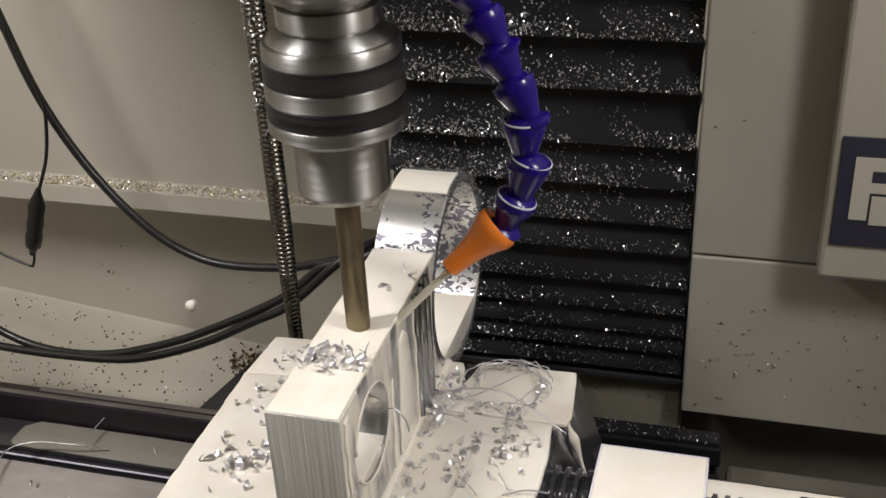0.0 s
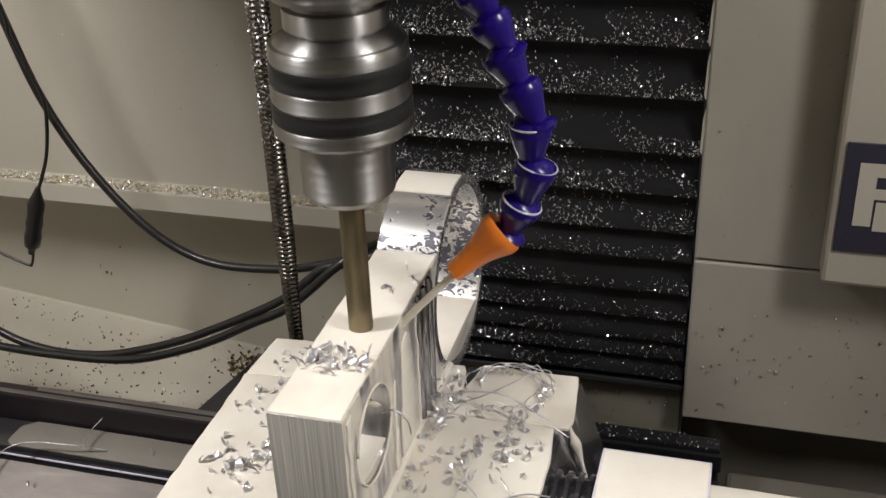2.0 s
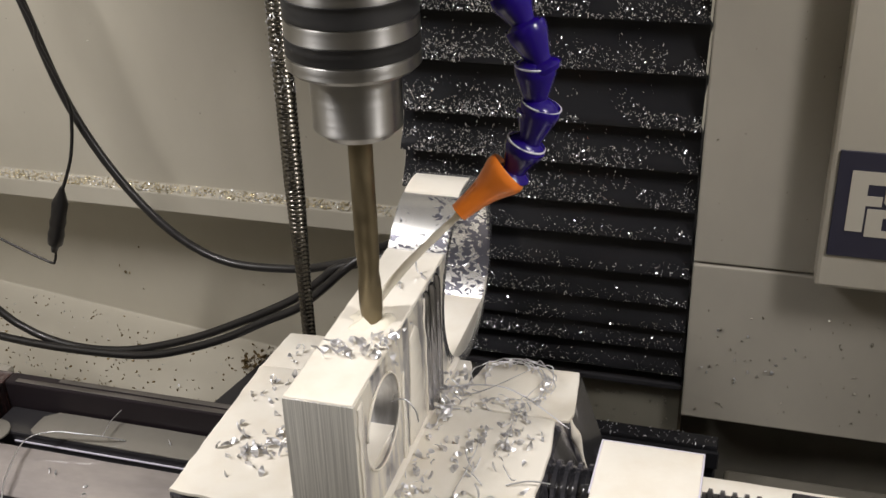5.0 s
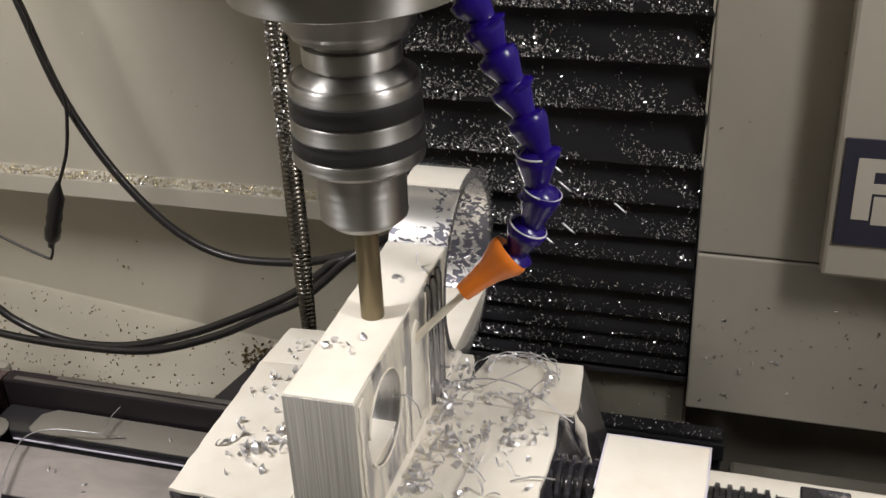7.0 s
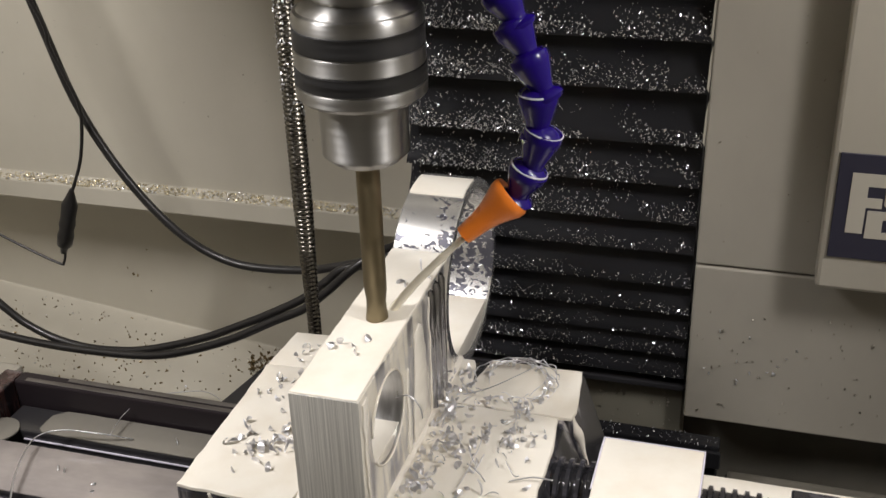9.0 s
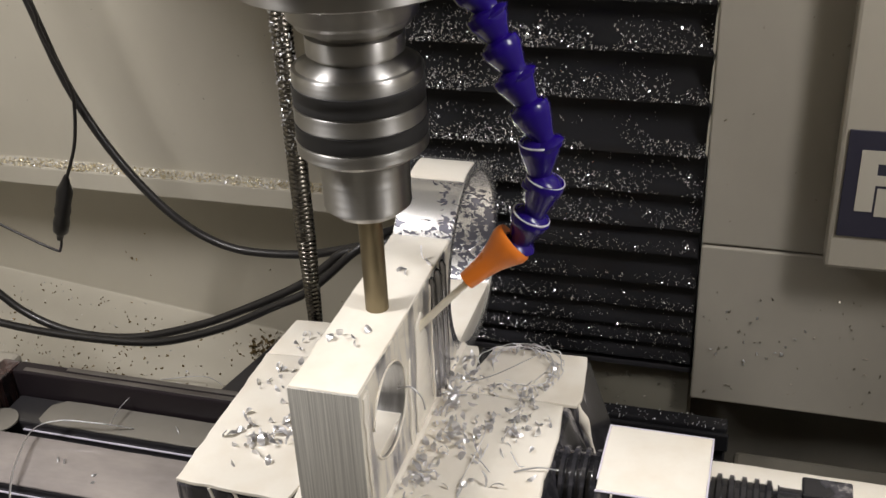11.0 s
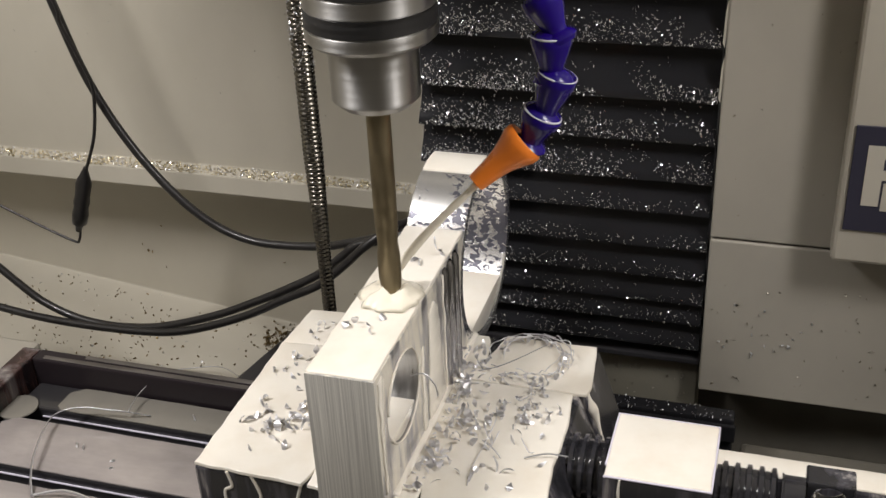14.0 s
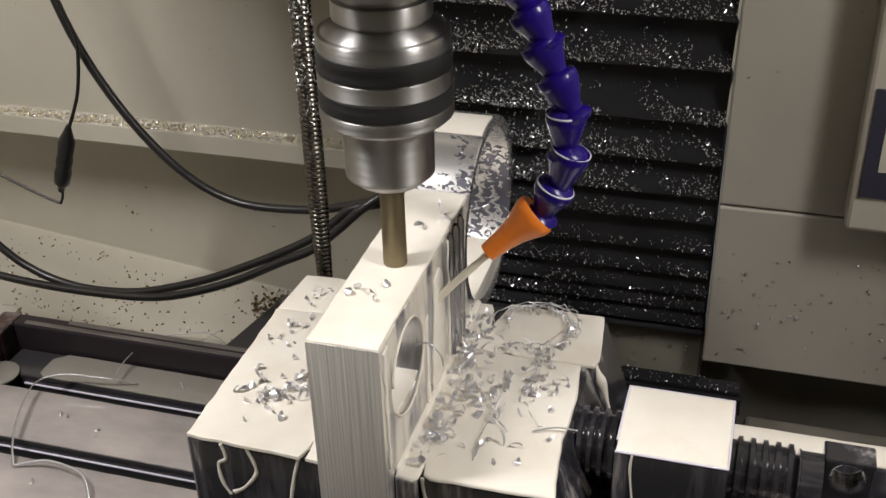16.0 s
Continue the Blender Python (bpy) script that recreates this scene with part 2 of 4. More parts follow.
def prism(outline, z0, z1, bevel=0.0, holes=(), axis="z"):
    """An outline in two axes drawn out along the third, with holes through it."""
    bm = bmesh.new()
    def at(a, b):
        return (a, b, z0) if axis == "z" else (z0, a, b) if axis == "x" else (a, z0, b)
    for loop in (outline, *holes):
        vs = [bm.verts.new(at(a, b)) for a, b in loop]
        for i in range(len(vs)):
            bm.edges.new((vs[i], vs[(i + 1) % len(vs)]))
    bmesh.ops.triangle_fill(bm, use_beauty=True, use_dissolve=False, edges=bm.edges[:])
    base = bm.faces[:]
    out = bmesh.ops.extrude_face_region(bm, geom=base)
    step = {"z": (0, 0, z1 - z0), "x": (z1 - z0, 0, 0), "y": (0, z1 - z0, 0)}[axis]
    bmesh.ops.translate(bm, vec=step, verts=[v for v in out["geom"] if isinstance(v, bmesh.types.BMVert)])
    bmesh.ops.recalc_face_normals(bm, faces=bm.faces)
    if bevel:
        edges = [e for e in bm.edges if len(e.link_faces) == 2 and e.calc_face_angle(0) > 0.6]
        bmesh.ops.bevel(bm, geom=edges, offset=bevel, segments=2, profile=0.5, affect="EDGES", clamp_overlap=True)
    return bm


def circle(cx, cy, r, n=48, a0=0.0, a1=360.0):
    full = abs(a1 - a0) >= 359.9
    k = n if full else n + 1
    return [(cx + r * math.cos(radians(a0 + (a1 - a0) * i / n)), cy + r * math.sin(radians(a0 + (a1 - a0) * i / n))) for i in range(k)]


def wavy(outline, step=0.004, amount=0.0012, seed=0.0):
    """The outline of a puddle: points added along the sides and pushed about."""
    out = []
    for (a, b), (c, d) in zip(outline, outline[1:] + outline[:1]):
        n = max(1, int(math.hypot(c - a, d - b) / step))
        for i in range(n):
            x, y = a + (c - a) * i / n, b + (d - b) * i / n
            out.append((x + amount * noise.noise((x * 90, y * 90, seed)), y + amount * noise.noise((x * 90, y * 90, seed + 9))))
    return out


def film(name, outline, z, thick, label, material=None, seed=0.0, amount=0.0012, bevel=None):
    bm = prism(wavy(outline, 0.004, amount, seed), z, z + thick)
    top = [e for e in bm.edges if len(e.link_faces) == 2 and e.calc_face_angle(0) > 0.6 and all(v.co.z > z + thick * 0.5 for v in e.verts)]
    bmesh.ops.bevel(bm, geom=top, offset=bevel or thick * 0.7, segments=2, profile=0.5, affect="EDGES", clamp_overlap=True)
    return tagged(obj(name, bm, material or COOLANT, True, 60), label, "coolant", kind="stuff")

# ---- enclosure ----
def sheet(name, bm, material, label, category="wall", smooth=False):
    return tagged(obj(name, bm, material, smooth), label, category, kind="structure")


def pan_height(x, y, level=False):
    """Height of the chip pan at a place, or of its untilted profile."""
    if level:
        return -0.047 - 0.156 * (0.472 - y) if y > 0.35 else -0.066 - 0.218 * (0.350 - y)
    return -0.0785 - 0.118 * (x + 0.44) - 0.08 * (0.472 - y)


def wall_bands():
    # upper back wall, its chip ledge, the recess below it and the chip slope
    prof = [(0.405, 0.95), (0.405, 0.107), (0.398, 0.104), (0.3945, 0.103), (0.3935, 0.0845), (0.472, 0.081), (0.472, -0.047), (0.350, -0.066), (0.240, -0.090), (0.240, -0.14), (0.66, -0.14), (0.66, 0.95)]
    bm = prism(prof, -0.80, -0.03, 0.0015, axis="x")
    # the pan falls towards the column and the recess wall leans out over it
    for v in bm.verts:
        x, y, z = v.co
        if 0.2 < y < 0.48 and -0.1 < z < -0.03:
            v.co.z = pan_height(x, y) + (z - pan_height(-0.80, y, True))
        elif 0.46 < y < 0.48 and 0.07 < z < 0.09:
            v.co.y = y - 0.014
    sheet("wall_north", bm, WALL, "cream painted machine enclosure wall with a chip-covered ledge")
    sheet("wall_west", box(-0.84, -0.80, -0.95, 0.45, -0.14, 0.97), WALL, "cream painted enclosure side wall")
    sheet("wall_east", box(0.80, 0.84, -0.95, 0.45, -0.14, 0.97), WALL, "cream painted enclosure side wall")
    # unseen; kept dark so the steel has something dark to reflect
    sheet("wall_south", box(-0.84, 0.84, -0.99, -0.95, -0.14, 0.97), DARK_VOID, "unseen dark wall standing for the dark shop beyond the open door")
    sheet("ceiling", box(-0.84, 0.84, -0.99, 0.45, 0.97, 1.0), WALL, "cream painted enclosure roof", "ceiling")
    sheet("floor", box(-0.84, 0.84, -0.95, 0.43, -0.18, -0.141), DARK_VOID, "dark grimy chip pan under the table", "floor")
    sheet("column", box(-0.045, 0.1775, 0.335, 0.66, -0.14, 0.95, 0.002), PANEL, "grey beige machine column behind the way cover", "machine column")
    p = thing("column_panel", "grey beige painted sheet metal panel with a joint and stuck chips", "panel", kind="structure")
    part("upper_sheet", box(0.1785, 0.82, 0.3144, 0.345, 0.1325, 0.95, 0.0015), PANEL, p)
    part("lower_sheet", box(0.1785, 0.82, 0.3140, 0.345, -0.003, 0.1310, 0.0015), PANEL, p)
    sheet("pan_wall", box(0.177, 0.82, 0.3460, 0.36, -0.14, 0.0, 0.001), DARK_VOID, "dark grimy back of the chip pan", "wall")
    sheet("column_foot", box(-0.02, 0.1765, 0.327, 0.340, -0.055, 0.020, 0.001), FOOT, "grimy beige strip under the bellows", "panel")


wall_bands()


def logo_panel():
    p = thing("control_panel_cover", "light beige sheet metal cover with a dark navy emblem", "machine cover")
    part("cover", box(0.2605, 0.70, 0.290, 0.3135, 0.136, 0.70, 0.003), COVER, p)
    part("emblem_ground", box(0.2655, 0.345, 0.2885, 0.2899, 0.1622, 0.2375, 0.0003, 1), LOGO, p, "dark navy square emblem ground")
    # the emblem is drawn as plain bars
    for outline in (
            [(0.2745, 0.1815), (0.2853, 0.1815), (0.2853, 0.2005), (0.2950, 0.2005), (0.2950, 0.2075), (0.2853, 0.2075), (0.2853, 0.2155), (0.335, 0.2155), (0.335, 0.2245), (0.2745, 0.2245)],
            [(0.2868, 0.1785), (0.335, 0.1785), (0.335, 0.1835), (0.2970, 0.1835), (0.2970, 0.1925), (0.335, 0.1925), (0.335, 0.1985), (0.2868, 0.1985)],
            [(0.2985, 0.2008), (0.335, 0.2008), (0.335, 0.2145), (0.2962, 0.2145), (0.2962, 0.2035)]):
        part("emblem_bar", prism(outline, 0.2880, 0.2884, axis="y"), PALE, p, "pale bar of the emblem")


logo_panel()

# ---- way cover: pleats that slide over one another ----
PLEATS = [(0.0265, 0.1), (0.0405, 0.22), (0.0535, 0.3), (0.0701, 0.38), (0.0901, 0.454), (0.1152, 0.51), (0.1358, 0.59), (0.1624, 0.65), (0.1925, 0.67), (0.231, 0.68), (0.2657, 0.7), (0.3, 0.72), (0.336, 0.75), (0.372, 0.78), (0.408, 0.81), (0.444, 0.84), (0.48, 0.87), (0.516, 0.9), (0.552, 0.93), (0.588, 0.96)]   # height of the lower edge, share of the head's lift
bellows = thing("way_cover", "wet black pleated way cover strewn with bright metal chips", "bellows")
BX0, BX1 = -0.040, 0.1765


def pleat_mesh():
    bm = bmesh.new()
    prof = [(0.3300, 0.050), (0.3285, 0.030), (0.3240, 0.016), (0.3175, 0.006), (0.3150, 0.0015), (0.3152, 0.0), (0.3175, 0.0006), (0.3300, 0.010), (0.3318, 0.050)]
    n = 44
    rows = []
    for i in range(n + 1):
        x = BX0 + (BX1 - BX0) * i / n
        sag = 0.0006 * noise.noise((x * 30, 3.1, 0))
        rows.append([bm.verts.new((x, y + 0.0007 * noise.noise((x * 45, z * 60, 5)), z + sag)) for y, z in prof])
    for a, b in zip(rows, rows[1:]):
        for k in range(len(prof) - 1):
            bm.faces.new((a[k], a[k + 1], b[k + 1], b[k]))
    bm.faces.new(rows[0])
    bm.faces.new(rows[-1][::-1])
    return bm


def speck(bm, p, size, turn, r, lo=0.2, hi=0.42):
    """One tiny bent flake."""
    m = Matrix.Translation(p) @ turn @ Matrix.Diagonal((size, size * r.uniform(lo, hi), size, 1))
    v = [bm.verts.new(m @ Vector(c)) for c in ((-0.5, -0.5, 0), (0.5, -0.5, 0.1), (0.6, 0.5, 0.0), (-0.5, 0.5, 0.15), (0, 0, 0.35))]
    for a, b in ((0, 1), (1, 2), (2, 3), (3, 0)):
        bm.faces.new((v[a], v[b], v[4]))
    bm.faces.new((v[3], v[2], v[1], v[0]))


def any_turn(r):
    return Euler((r.uniform(0, 6.28), r.uniform(0, 6.28), r.uniform(0, 6.28))).to_matrix().to_4x4()


pleats = []
pleat_me = None
for k, (z, share) in enumerate(PLEATS):
    if pleat_me is None:
        first = part("pleat", pleat_mesh(), BELLOWS, bellows, "", True, 50)
        pleat_me = first.data
        ob = first
    else:
        ob = new("pleat", pleat_me)
        ob.parent = bellows
    ob.location = (0, 0, z)
    r = random.Random(40 + k)
    bm = bmesh.new()
    count = 1750 if z > 0.13 else 560
    for i in range(count):
        h = abs(r.gauss(0, 0.0095)) + 0.0004
        if h > 0.03 or z < 0.12 and h > 0.011:
            h = r.uniform(0.0005, 0.008)
        x = r.uniform(BX0, BX1) if i % 4 else r.uniform(BX0, 0.065)
        if noise.noise((x * 34, k * 3.3, h * 90)) < -0.36 + 0.25 * max(0.0, (x - 0.06) / 0.116):
            continue
        y = 0.3148 + 0.009 * (h / 0.016) ** 1.3 if h < 0.016 else 0.3240 + 0.0045 * (h - 0.016) / 0.014
        speck(bm, (x, min(y, 0.329) - 0.0008, h + 0.0004), r.uniform(0.0006, 0.0019) * (1.0 if r.random() < 0.95 else 1.4), any_turn(r), r)
    st = part("chip_litter", bm, FLECK, ob, "bright wet aluminium chips")
    tagged(st, kind="stuff")
    pleats.append((ob, z, share))
part("end_bar", box(BX0, BX1 + 0.0015, 0.3170, 0.3330, 0.0180, 0.0225, 0.0008), BLACK_PLAIN, bellows, "black end bar")
part("side_rail", box(BX1 + 0.0002, BX1 + 0.0014, 0.3200, 0.3340, 0.0180, 0.80, 0.0004, 1), BLACK_PLAIN, bellows, "dark edge strip")
for ob, z, share in pleats:
    if z > 0.185:
        # bare metal shows between the pleat ends, cut at a slant
        part("edge_strip", prism([(BX1 - 0.0002, 0.004), (BX1 + 0.0013, 0.001), (BX1 + 0.0024, 0.030), (BX1 + 0.0016, 0.034), (BX1 + 0.0004, 0.026)], 0.3155, 0.3168, 0.0, axis="y"), COVER, ob, "bare metal edge strip")
lower = thing("lower_way_cover", "small black pleated way cover sprinkled with chips", "bellows")
part("cover", box(0.110, 0.2090, 0.276, 0.2900, -0.10, 0.001, 0.002), BELLOWS, lower)
for i in range(4):
    part("pleat", box(0.108, 0.2105, 0.2725 - 0.003 * i, 0.2765 - 0.003 * i, -0.018 - 0.022 * i, -0.003 - 0.022 * i, 0.0012), BELLOWS, lower)
r = random.Random(5)
bm = bmesh.new()
for i in range(60):
    speck(bm, (r.uniform(0.115, 0.208), r.uniform(0.2745, 0.289), 0.0012), r.uniform(0.001, 0.0026), any_turn(r), r)
tagged(part("chip_litter", bm, CHIP, lower), kind="stuff")
sheet("sump_block", box(0.215, 0.55, 0.20, 0.312, -0.14, -0.045, 0.004), DARK_VOID, "dark grimy casting beside the table", "machine base")

# ---- table ----
table = thing("machine_table", "black iron machine table with slots flooded by milky coolant", "machine table")
part("slab", box(-0.345, 0.55, -0.10, 0.198, -0.075, -0.016, 0.003), BLACK_PLAIN, table)
for y0, y1 in ((0.166, 0.197), (0.098, 0.151), (0.030, 0.083), (-0.038, 0.015)):
    part("slot_land", box(-0.340, 0.55, y0, y1, -0.0165, 0.0, 0.002), BLACK_PLAIN, table)
part("back_rim", box(-0.345, 0.55, 0.1985, 0.2130, -0.075, 0.0215, 0.002), BLACK_RIM, table, "wet black raised rim")
# two pale strips paint the light caught along the rim top
part("lit_rim_strip", box(-0.335, 0.12, 0.2000, 0.2045, 0.0217, 0.0222, 0.0002), LIT_EDGE, table, "pale strip painting the lit wet top of the rim")
part("lit_rim_strip", box(-0.300, 0.12, 0.2070, 0.2118, 0.0217, 0.0222, 0.0002), LIT_EDGE, table, "pale strip painting the lit wet top of the rim")
part("end_rim", box(-0.362, -0.3452, -0.10, 0.2130, -0.075, 0.0215, 0.002), RIM, table, "stained black raised rim")
for i, (y0, y1) in enumerate(((0.1665, 0.1965), (0.0985, 0.1505), (0.0305, 0.0825), (-0.0375, 0.0145))):
    e = -0.306 if i == 0 else -0.338
    film("coolant_pool", [(e, y0 + 0.004), (e + 0.005, y0), (-0.09, y0), (-0.09, y1), (e + 0.010, y1), (e, y1 - 0.008)], 0.0002, 0.0010, "thin grey milky coolant pooled on the black table", POOL if i else POOL_OLIVE, i, 0.0004)
film("coolant_pool", circle(-0.336, 0.1615, 0.0155, 24), 0.0002, 0.0014, "rounded olive puddle at the end of the table", POOL_OLIVE, 8.0, 0.0004)
sheet("table_flank", box(-0.46, -0.3625, 0.02, 0.235, -0.14, 0.012, 0.004), PANEL, "grey steel guard beside the table end", "machine guard")
guard = thing("way_guard", "dark steel guard plate leaning behind the table", "machine guard")
part("plate", prism([(-0.2055, 0.245), (-0.160, 0.245), (-0.160, 0.352), (-0.183, 0.352)], -0.12, -0.022, 0.002), BLACK_PLAIN, guard)

# ---- vise ----
vise = thing("machine_vise", "black wet machine vise covered in milky coolant and chips", "vise")
part("fixed_jaw", prism([(-0.083, 0.012), (-0.0006, 0.012), (-0.0006, 0.176), (-0.060, 0.183), (-0.080, 0.181)], 0.004, VT, 0.002), BLACK, vise)
jaw = prism([(0.0503, VT), (0.1185, VT), (0.133, 0.075), (0.133, 0.045), (0.0503, 0.045)], 0.014, 0.130, 0.002, axis="y")
part("movable_jaw", jaw, BLACK, vise)
jaw = prism([(0.0503, VT), (0.1215, VT), (0.139, 0.060), (0.139, 0.030), (0.0503, 0.030)], 0.1305, 0.181, 0.002, axis="y")
part("jaw_back", jaw, BLACK, vise)
part("jaw_plate", box(0.0386, 0.0500, 0.0085, 0.1765, 0.050, VT + 0.0004, 0.0012), BLACK, vise, "black hardened jaw plate")
part("bed", box(-0.079, 0.42, 0.035, 0.121, 0.001, 0.040, 0.003), BLACK, vise)
part("back_rail", box(0.1395, 0.46, 0.1225, 0.142, 0.001, 0.078, 0.002), BLACK, vise)
part("front_rail", box(0.1395, 0.46, 0.012, 0.032, 0.001, 0.060, 0.002), BLACK, vise)
part("screw_block", box(0.1455, 0.2041, 0.0513, 0.1090, 0.042, 0.1195, 0.0012), BLACK, vise, "black square screw block")


def screw(x0, x1, radius, pitch, name):
    prof = [(0.0, 0.0)]
    n = int((x1 - x0) / pitch)
    for i in range(n):
        z = i * pitch
        prof += [(radius * 0.86, z), (radius * 0.86, z + pitch * 0.35), (radius, z + pitch * 0.5), (radius, z + pitch * 0.85)]
    prof += [(radius * 0.86, n * pitch), (0.0, n * pitch)]
    ob = part(name, lathe(prof, 32), BLACK, vise, "black threaded vise screw", True, 40)
    ob.matrix_basis = Matrix.Translation((x0, 0.086, 0.094)) @ Matrix.Rotation(radians(90), 4, "Y")


screw(0.1195, 0.1450, 0.0205, 0.0062, "screw_collar")
screw(0.2045, 0.2400, 0.0168, 0.0066, "screw_thread")
shank = part("screw_shank", lathe([(0.0, 0.0), (0.0150, 0.0), (0.0150, 0.0008), (0.0142, 0.0014), (0.0142, 0.0125), (0.0, 0.0125)], 32), BLACK, vise, "smooth black screw shank", True, 40)
shank.matrix_basis = Matrix.Translation((0.2398, 0.086, 0.094)) @ Matrix.Rotation(radians(90), 4, "Y")
sock = prism([(0.2525, 0.062), (0.2790, 0.062), (0.2790, 0.1075), (0.2525, 0.1075)], 0.088, 0.104, 0.0012, [circle(0.2660, 0.0960, 0.0090, 28)], axis="y")
part("socket_end", sock, BLACK, vise, "black screw end with a round cross hole")

# the white highlight inside each slot is a pale painted strip
for y in (0.1583, 0.0905, 0.0225):
    part("slot_highlight", box(-0.318, 0.55, y + 0.0060, y + 0.0074, -0.0080, -0.0062, 0.0005, 1), PALE_RIM, table, "pale strip painting the highlight along the slot")
for x, y1 in ((W + 0.0006, 0.178), (-0.0006, 0.174)):
    bead = tube(spline([(x, 0.0135 + (y1 - 0.0135) * k / 12, VT + 0.0010 + 0.0012 * noise.noise((k * 0.9, x * 50, 2))) for k in range(13)], 5), 0.0030, 10)
    tagged(obj("coolant_bead", bead, COOLANT, True), "bead of cream coolant in the joint between jaw and workpiece", "coolant", kind="stuff")
film("coolant_film", [(-0.0825, 0.0125), (-0.0150, 0.0105), (-0.0128, 0.0250), (-0.0112, 0.0105), (-0.0012, 0.009), (-0.0012, 0.1440), (-0.0835, 0.1395)], VT, 0.0022, "thick cream coolant film over the fixed jaw", None, 1.3)
film("coolant_film", [(-0.0012, 0.1446), (-0.0012, 0.1765), (-0.060, 0.1835), (-0.0805, 0.1815), (-0.0835, 0.1401)], VT, 0.0021, "cream coolant film over the back of the fixed jaw", None, 3.9, 0.0006)
film("coolant_film", [(0.0384, 0.0095), (0.0480, 0.0090), (0.0500, 0.0120), (0.0508, 0.0230), (0.0522, 0.0150), (0.0560, 0.0128), (0.122, 0.0135), (0.1165, 0.060), (0.1185, 0.085), (0.1155, 0.1275), (0.0384, 0.1275)], VT, 0.0022, "thick cream coolant film over the movable jaw", None, 4.7)
film("coolant_film", [(0.0384, 0.1282), (0.1225, 0.1282), (0.1245, 0.136), (0.1205, 0.1805), (0.060, 0.181), (0.0610, 0.180), (0.0540, 0.152), (0.0515, 0.172), (0.0490, 0.1775), (0.0384, 0.177)], VT, 0.0023, "cream coolant film over the back of the movable jaw", None, 5.2, 0.0008)
film("coolant_film", [(0.1462, 0.0519), (0.2034, 0.0519), (0.2034, 0.1084), (0.1462, 0.1084)], 0.1195, 0.0014, "cream coolant standing on the screw block", None, 8.8, 0.0004)
film("coolant_film", [(0.1405, 0.1230), (0.4590, 0.1230), (0.4590, 0.1415), (0.1405, 0.1415)], 0.078, 0.0014, "cream coolant along the vise rail", None, 2.8, 0.0006)

edge = [(0.1459, 0.0516, 0.1200), (0.2037, 0.0516, 0.1200), (0.2037, 0.1087, 0.1200), (0.1459, 0.1087, 0.1200), (0.1459, 0.0516, 0.1200)]
part("wet_edge", tube([Vector(a).lerp(Vector(b), k / 6) for a, b in zip(edge, edge[1:]) for k in range(6)], 0.0007, 6), PALE_RIM, vise, "pale wet edge of the block", True)

# ---- workpiece ----
RC, RZ, RO, RI = 0.2150, 0.1600, 0.0640, 0.0568
work = thing("workpiece", "aluminium yoke with a large ring, wet with milky coolant", "workpiece")
a = math.degrees(math.asin((TOP - RZ) / RO))
joint = RC - RO * math.cos(radians(a))
outline = [(0.0, 0.050), (0.0, TOP)] + circle(RC, RZ, RO - 0.0004, 20, 180 - a, 180 + a) + [(joint, 0.050)]
body = part("body", prism(outline, 0.0, W, 0.0006, [circle(0.0400, 0.1640, 0.0255, 40)], axis="x"), WET_ALU, work, "sawn block with a round bore", True, 30)
body.data.materials.append(SAWN)
for f in body.data.polygons:
    if f.normal.y < -0.9 and f.center.y < 0.002:
        f.material_index = 1
body.data.materials.append(BORE)
for f in body.data.polygons:
    if math.hypot(f.center.y - 0.0400, f.center.z - 0.1640) < 0.0262 and abs(f.normal.x) < 0.6:
        f.material_index = 2
ring = part("ring", lathe([(RI + 0.0012, 0.0), (RO - 0.0007, 0.0), (RO, 0.0007), (RO, W - 0.0007), (RO - 0.0007, W), (RI + 0.0012, W), (RI, W - 0.0012), (RI, 0.0012)], 96, closed=True), RING, work, "bright turned ring with coolant blots", True, 35)
ring.matrix_basis = Matrix.Translation((0, RC, RZ)) @ Matrix.Rotation(radians(90), 4, "Y")
puddle = [p for p in circle(RC, RZ, RI - 0.0002, 24, 228, 312)]
tagged(obj("coolant_pool", prism(puddle, 0.0015, W - 0.0015, 0.0008, axis="x"), COOLANT, True, 40), "cream coolant standing in the bottom of the ring", "coolant", kind="stuff")
# added ribs stand in for the dark reflections of a rounded pocket
for y, rr in ((0.1190, 0.0034), (0.1290, 0.0042), (0.1400, 0.0036)):
    rib = part("rib", lathe([(0.0, 0.0), (rr, 0.0), (rr * 0.95, 0.04), (rr, 0.080), (rr * 0.6, 0.0835), (0.0, 0.0835)], 20), RIB, work, "rounded wet rib standing in for the pocket's reflective side", True, 50)
    rib.location = (W - 0.0004, y, VT + 0.002)
crest = circle(RC, RZ, RO - 0.0002, 12, 80, 104) + circle(RC, RZ, RO + 0.0009, 12, 103.5, 80.5)
tagged(obj("coolant_film", prism(crest, 0.0012, W - 0.0012, axis="x"), COOLANT, True, 50), "cream coolant film on the crown of the ring", "coolant", kind="stuff")
film("coolant_film", [(0.0006, 0.0006), (W - 0.0006, 0.0006), (W - 0.0006, 0.1625), (0.0006, 0.1625)], TOP - 0.0002, 0.0013, "smooth cream coolant film on the workpiece", None, 6.1, 0.0005)

def curtain(outline, seed):
    bm = prism(wavy(outline, 0.004, 0.0022, seed), W + 0.0001, W + 0.0011, axis="x")
    edges = [e for e in bm.edges if len(e.link_faces) == 2 and e.calc_face_angle(0) > 0.6 and all(v.co.x > W + 0.0006 for v in e.verts)]
    bmesh.ops.bevel(bm, geom=edges, offset=0.0007, segments=2, profile=0.5, affect="EDGES", clamp_overlap=True)
    return tagged(obj("coolant_curtain", bm, COOLANT, True, 60), "sheet of cream coolant running down the workpiece", "coolant", kind="stuff")


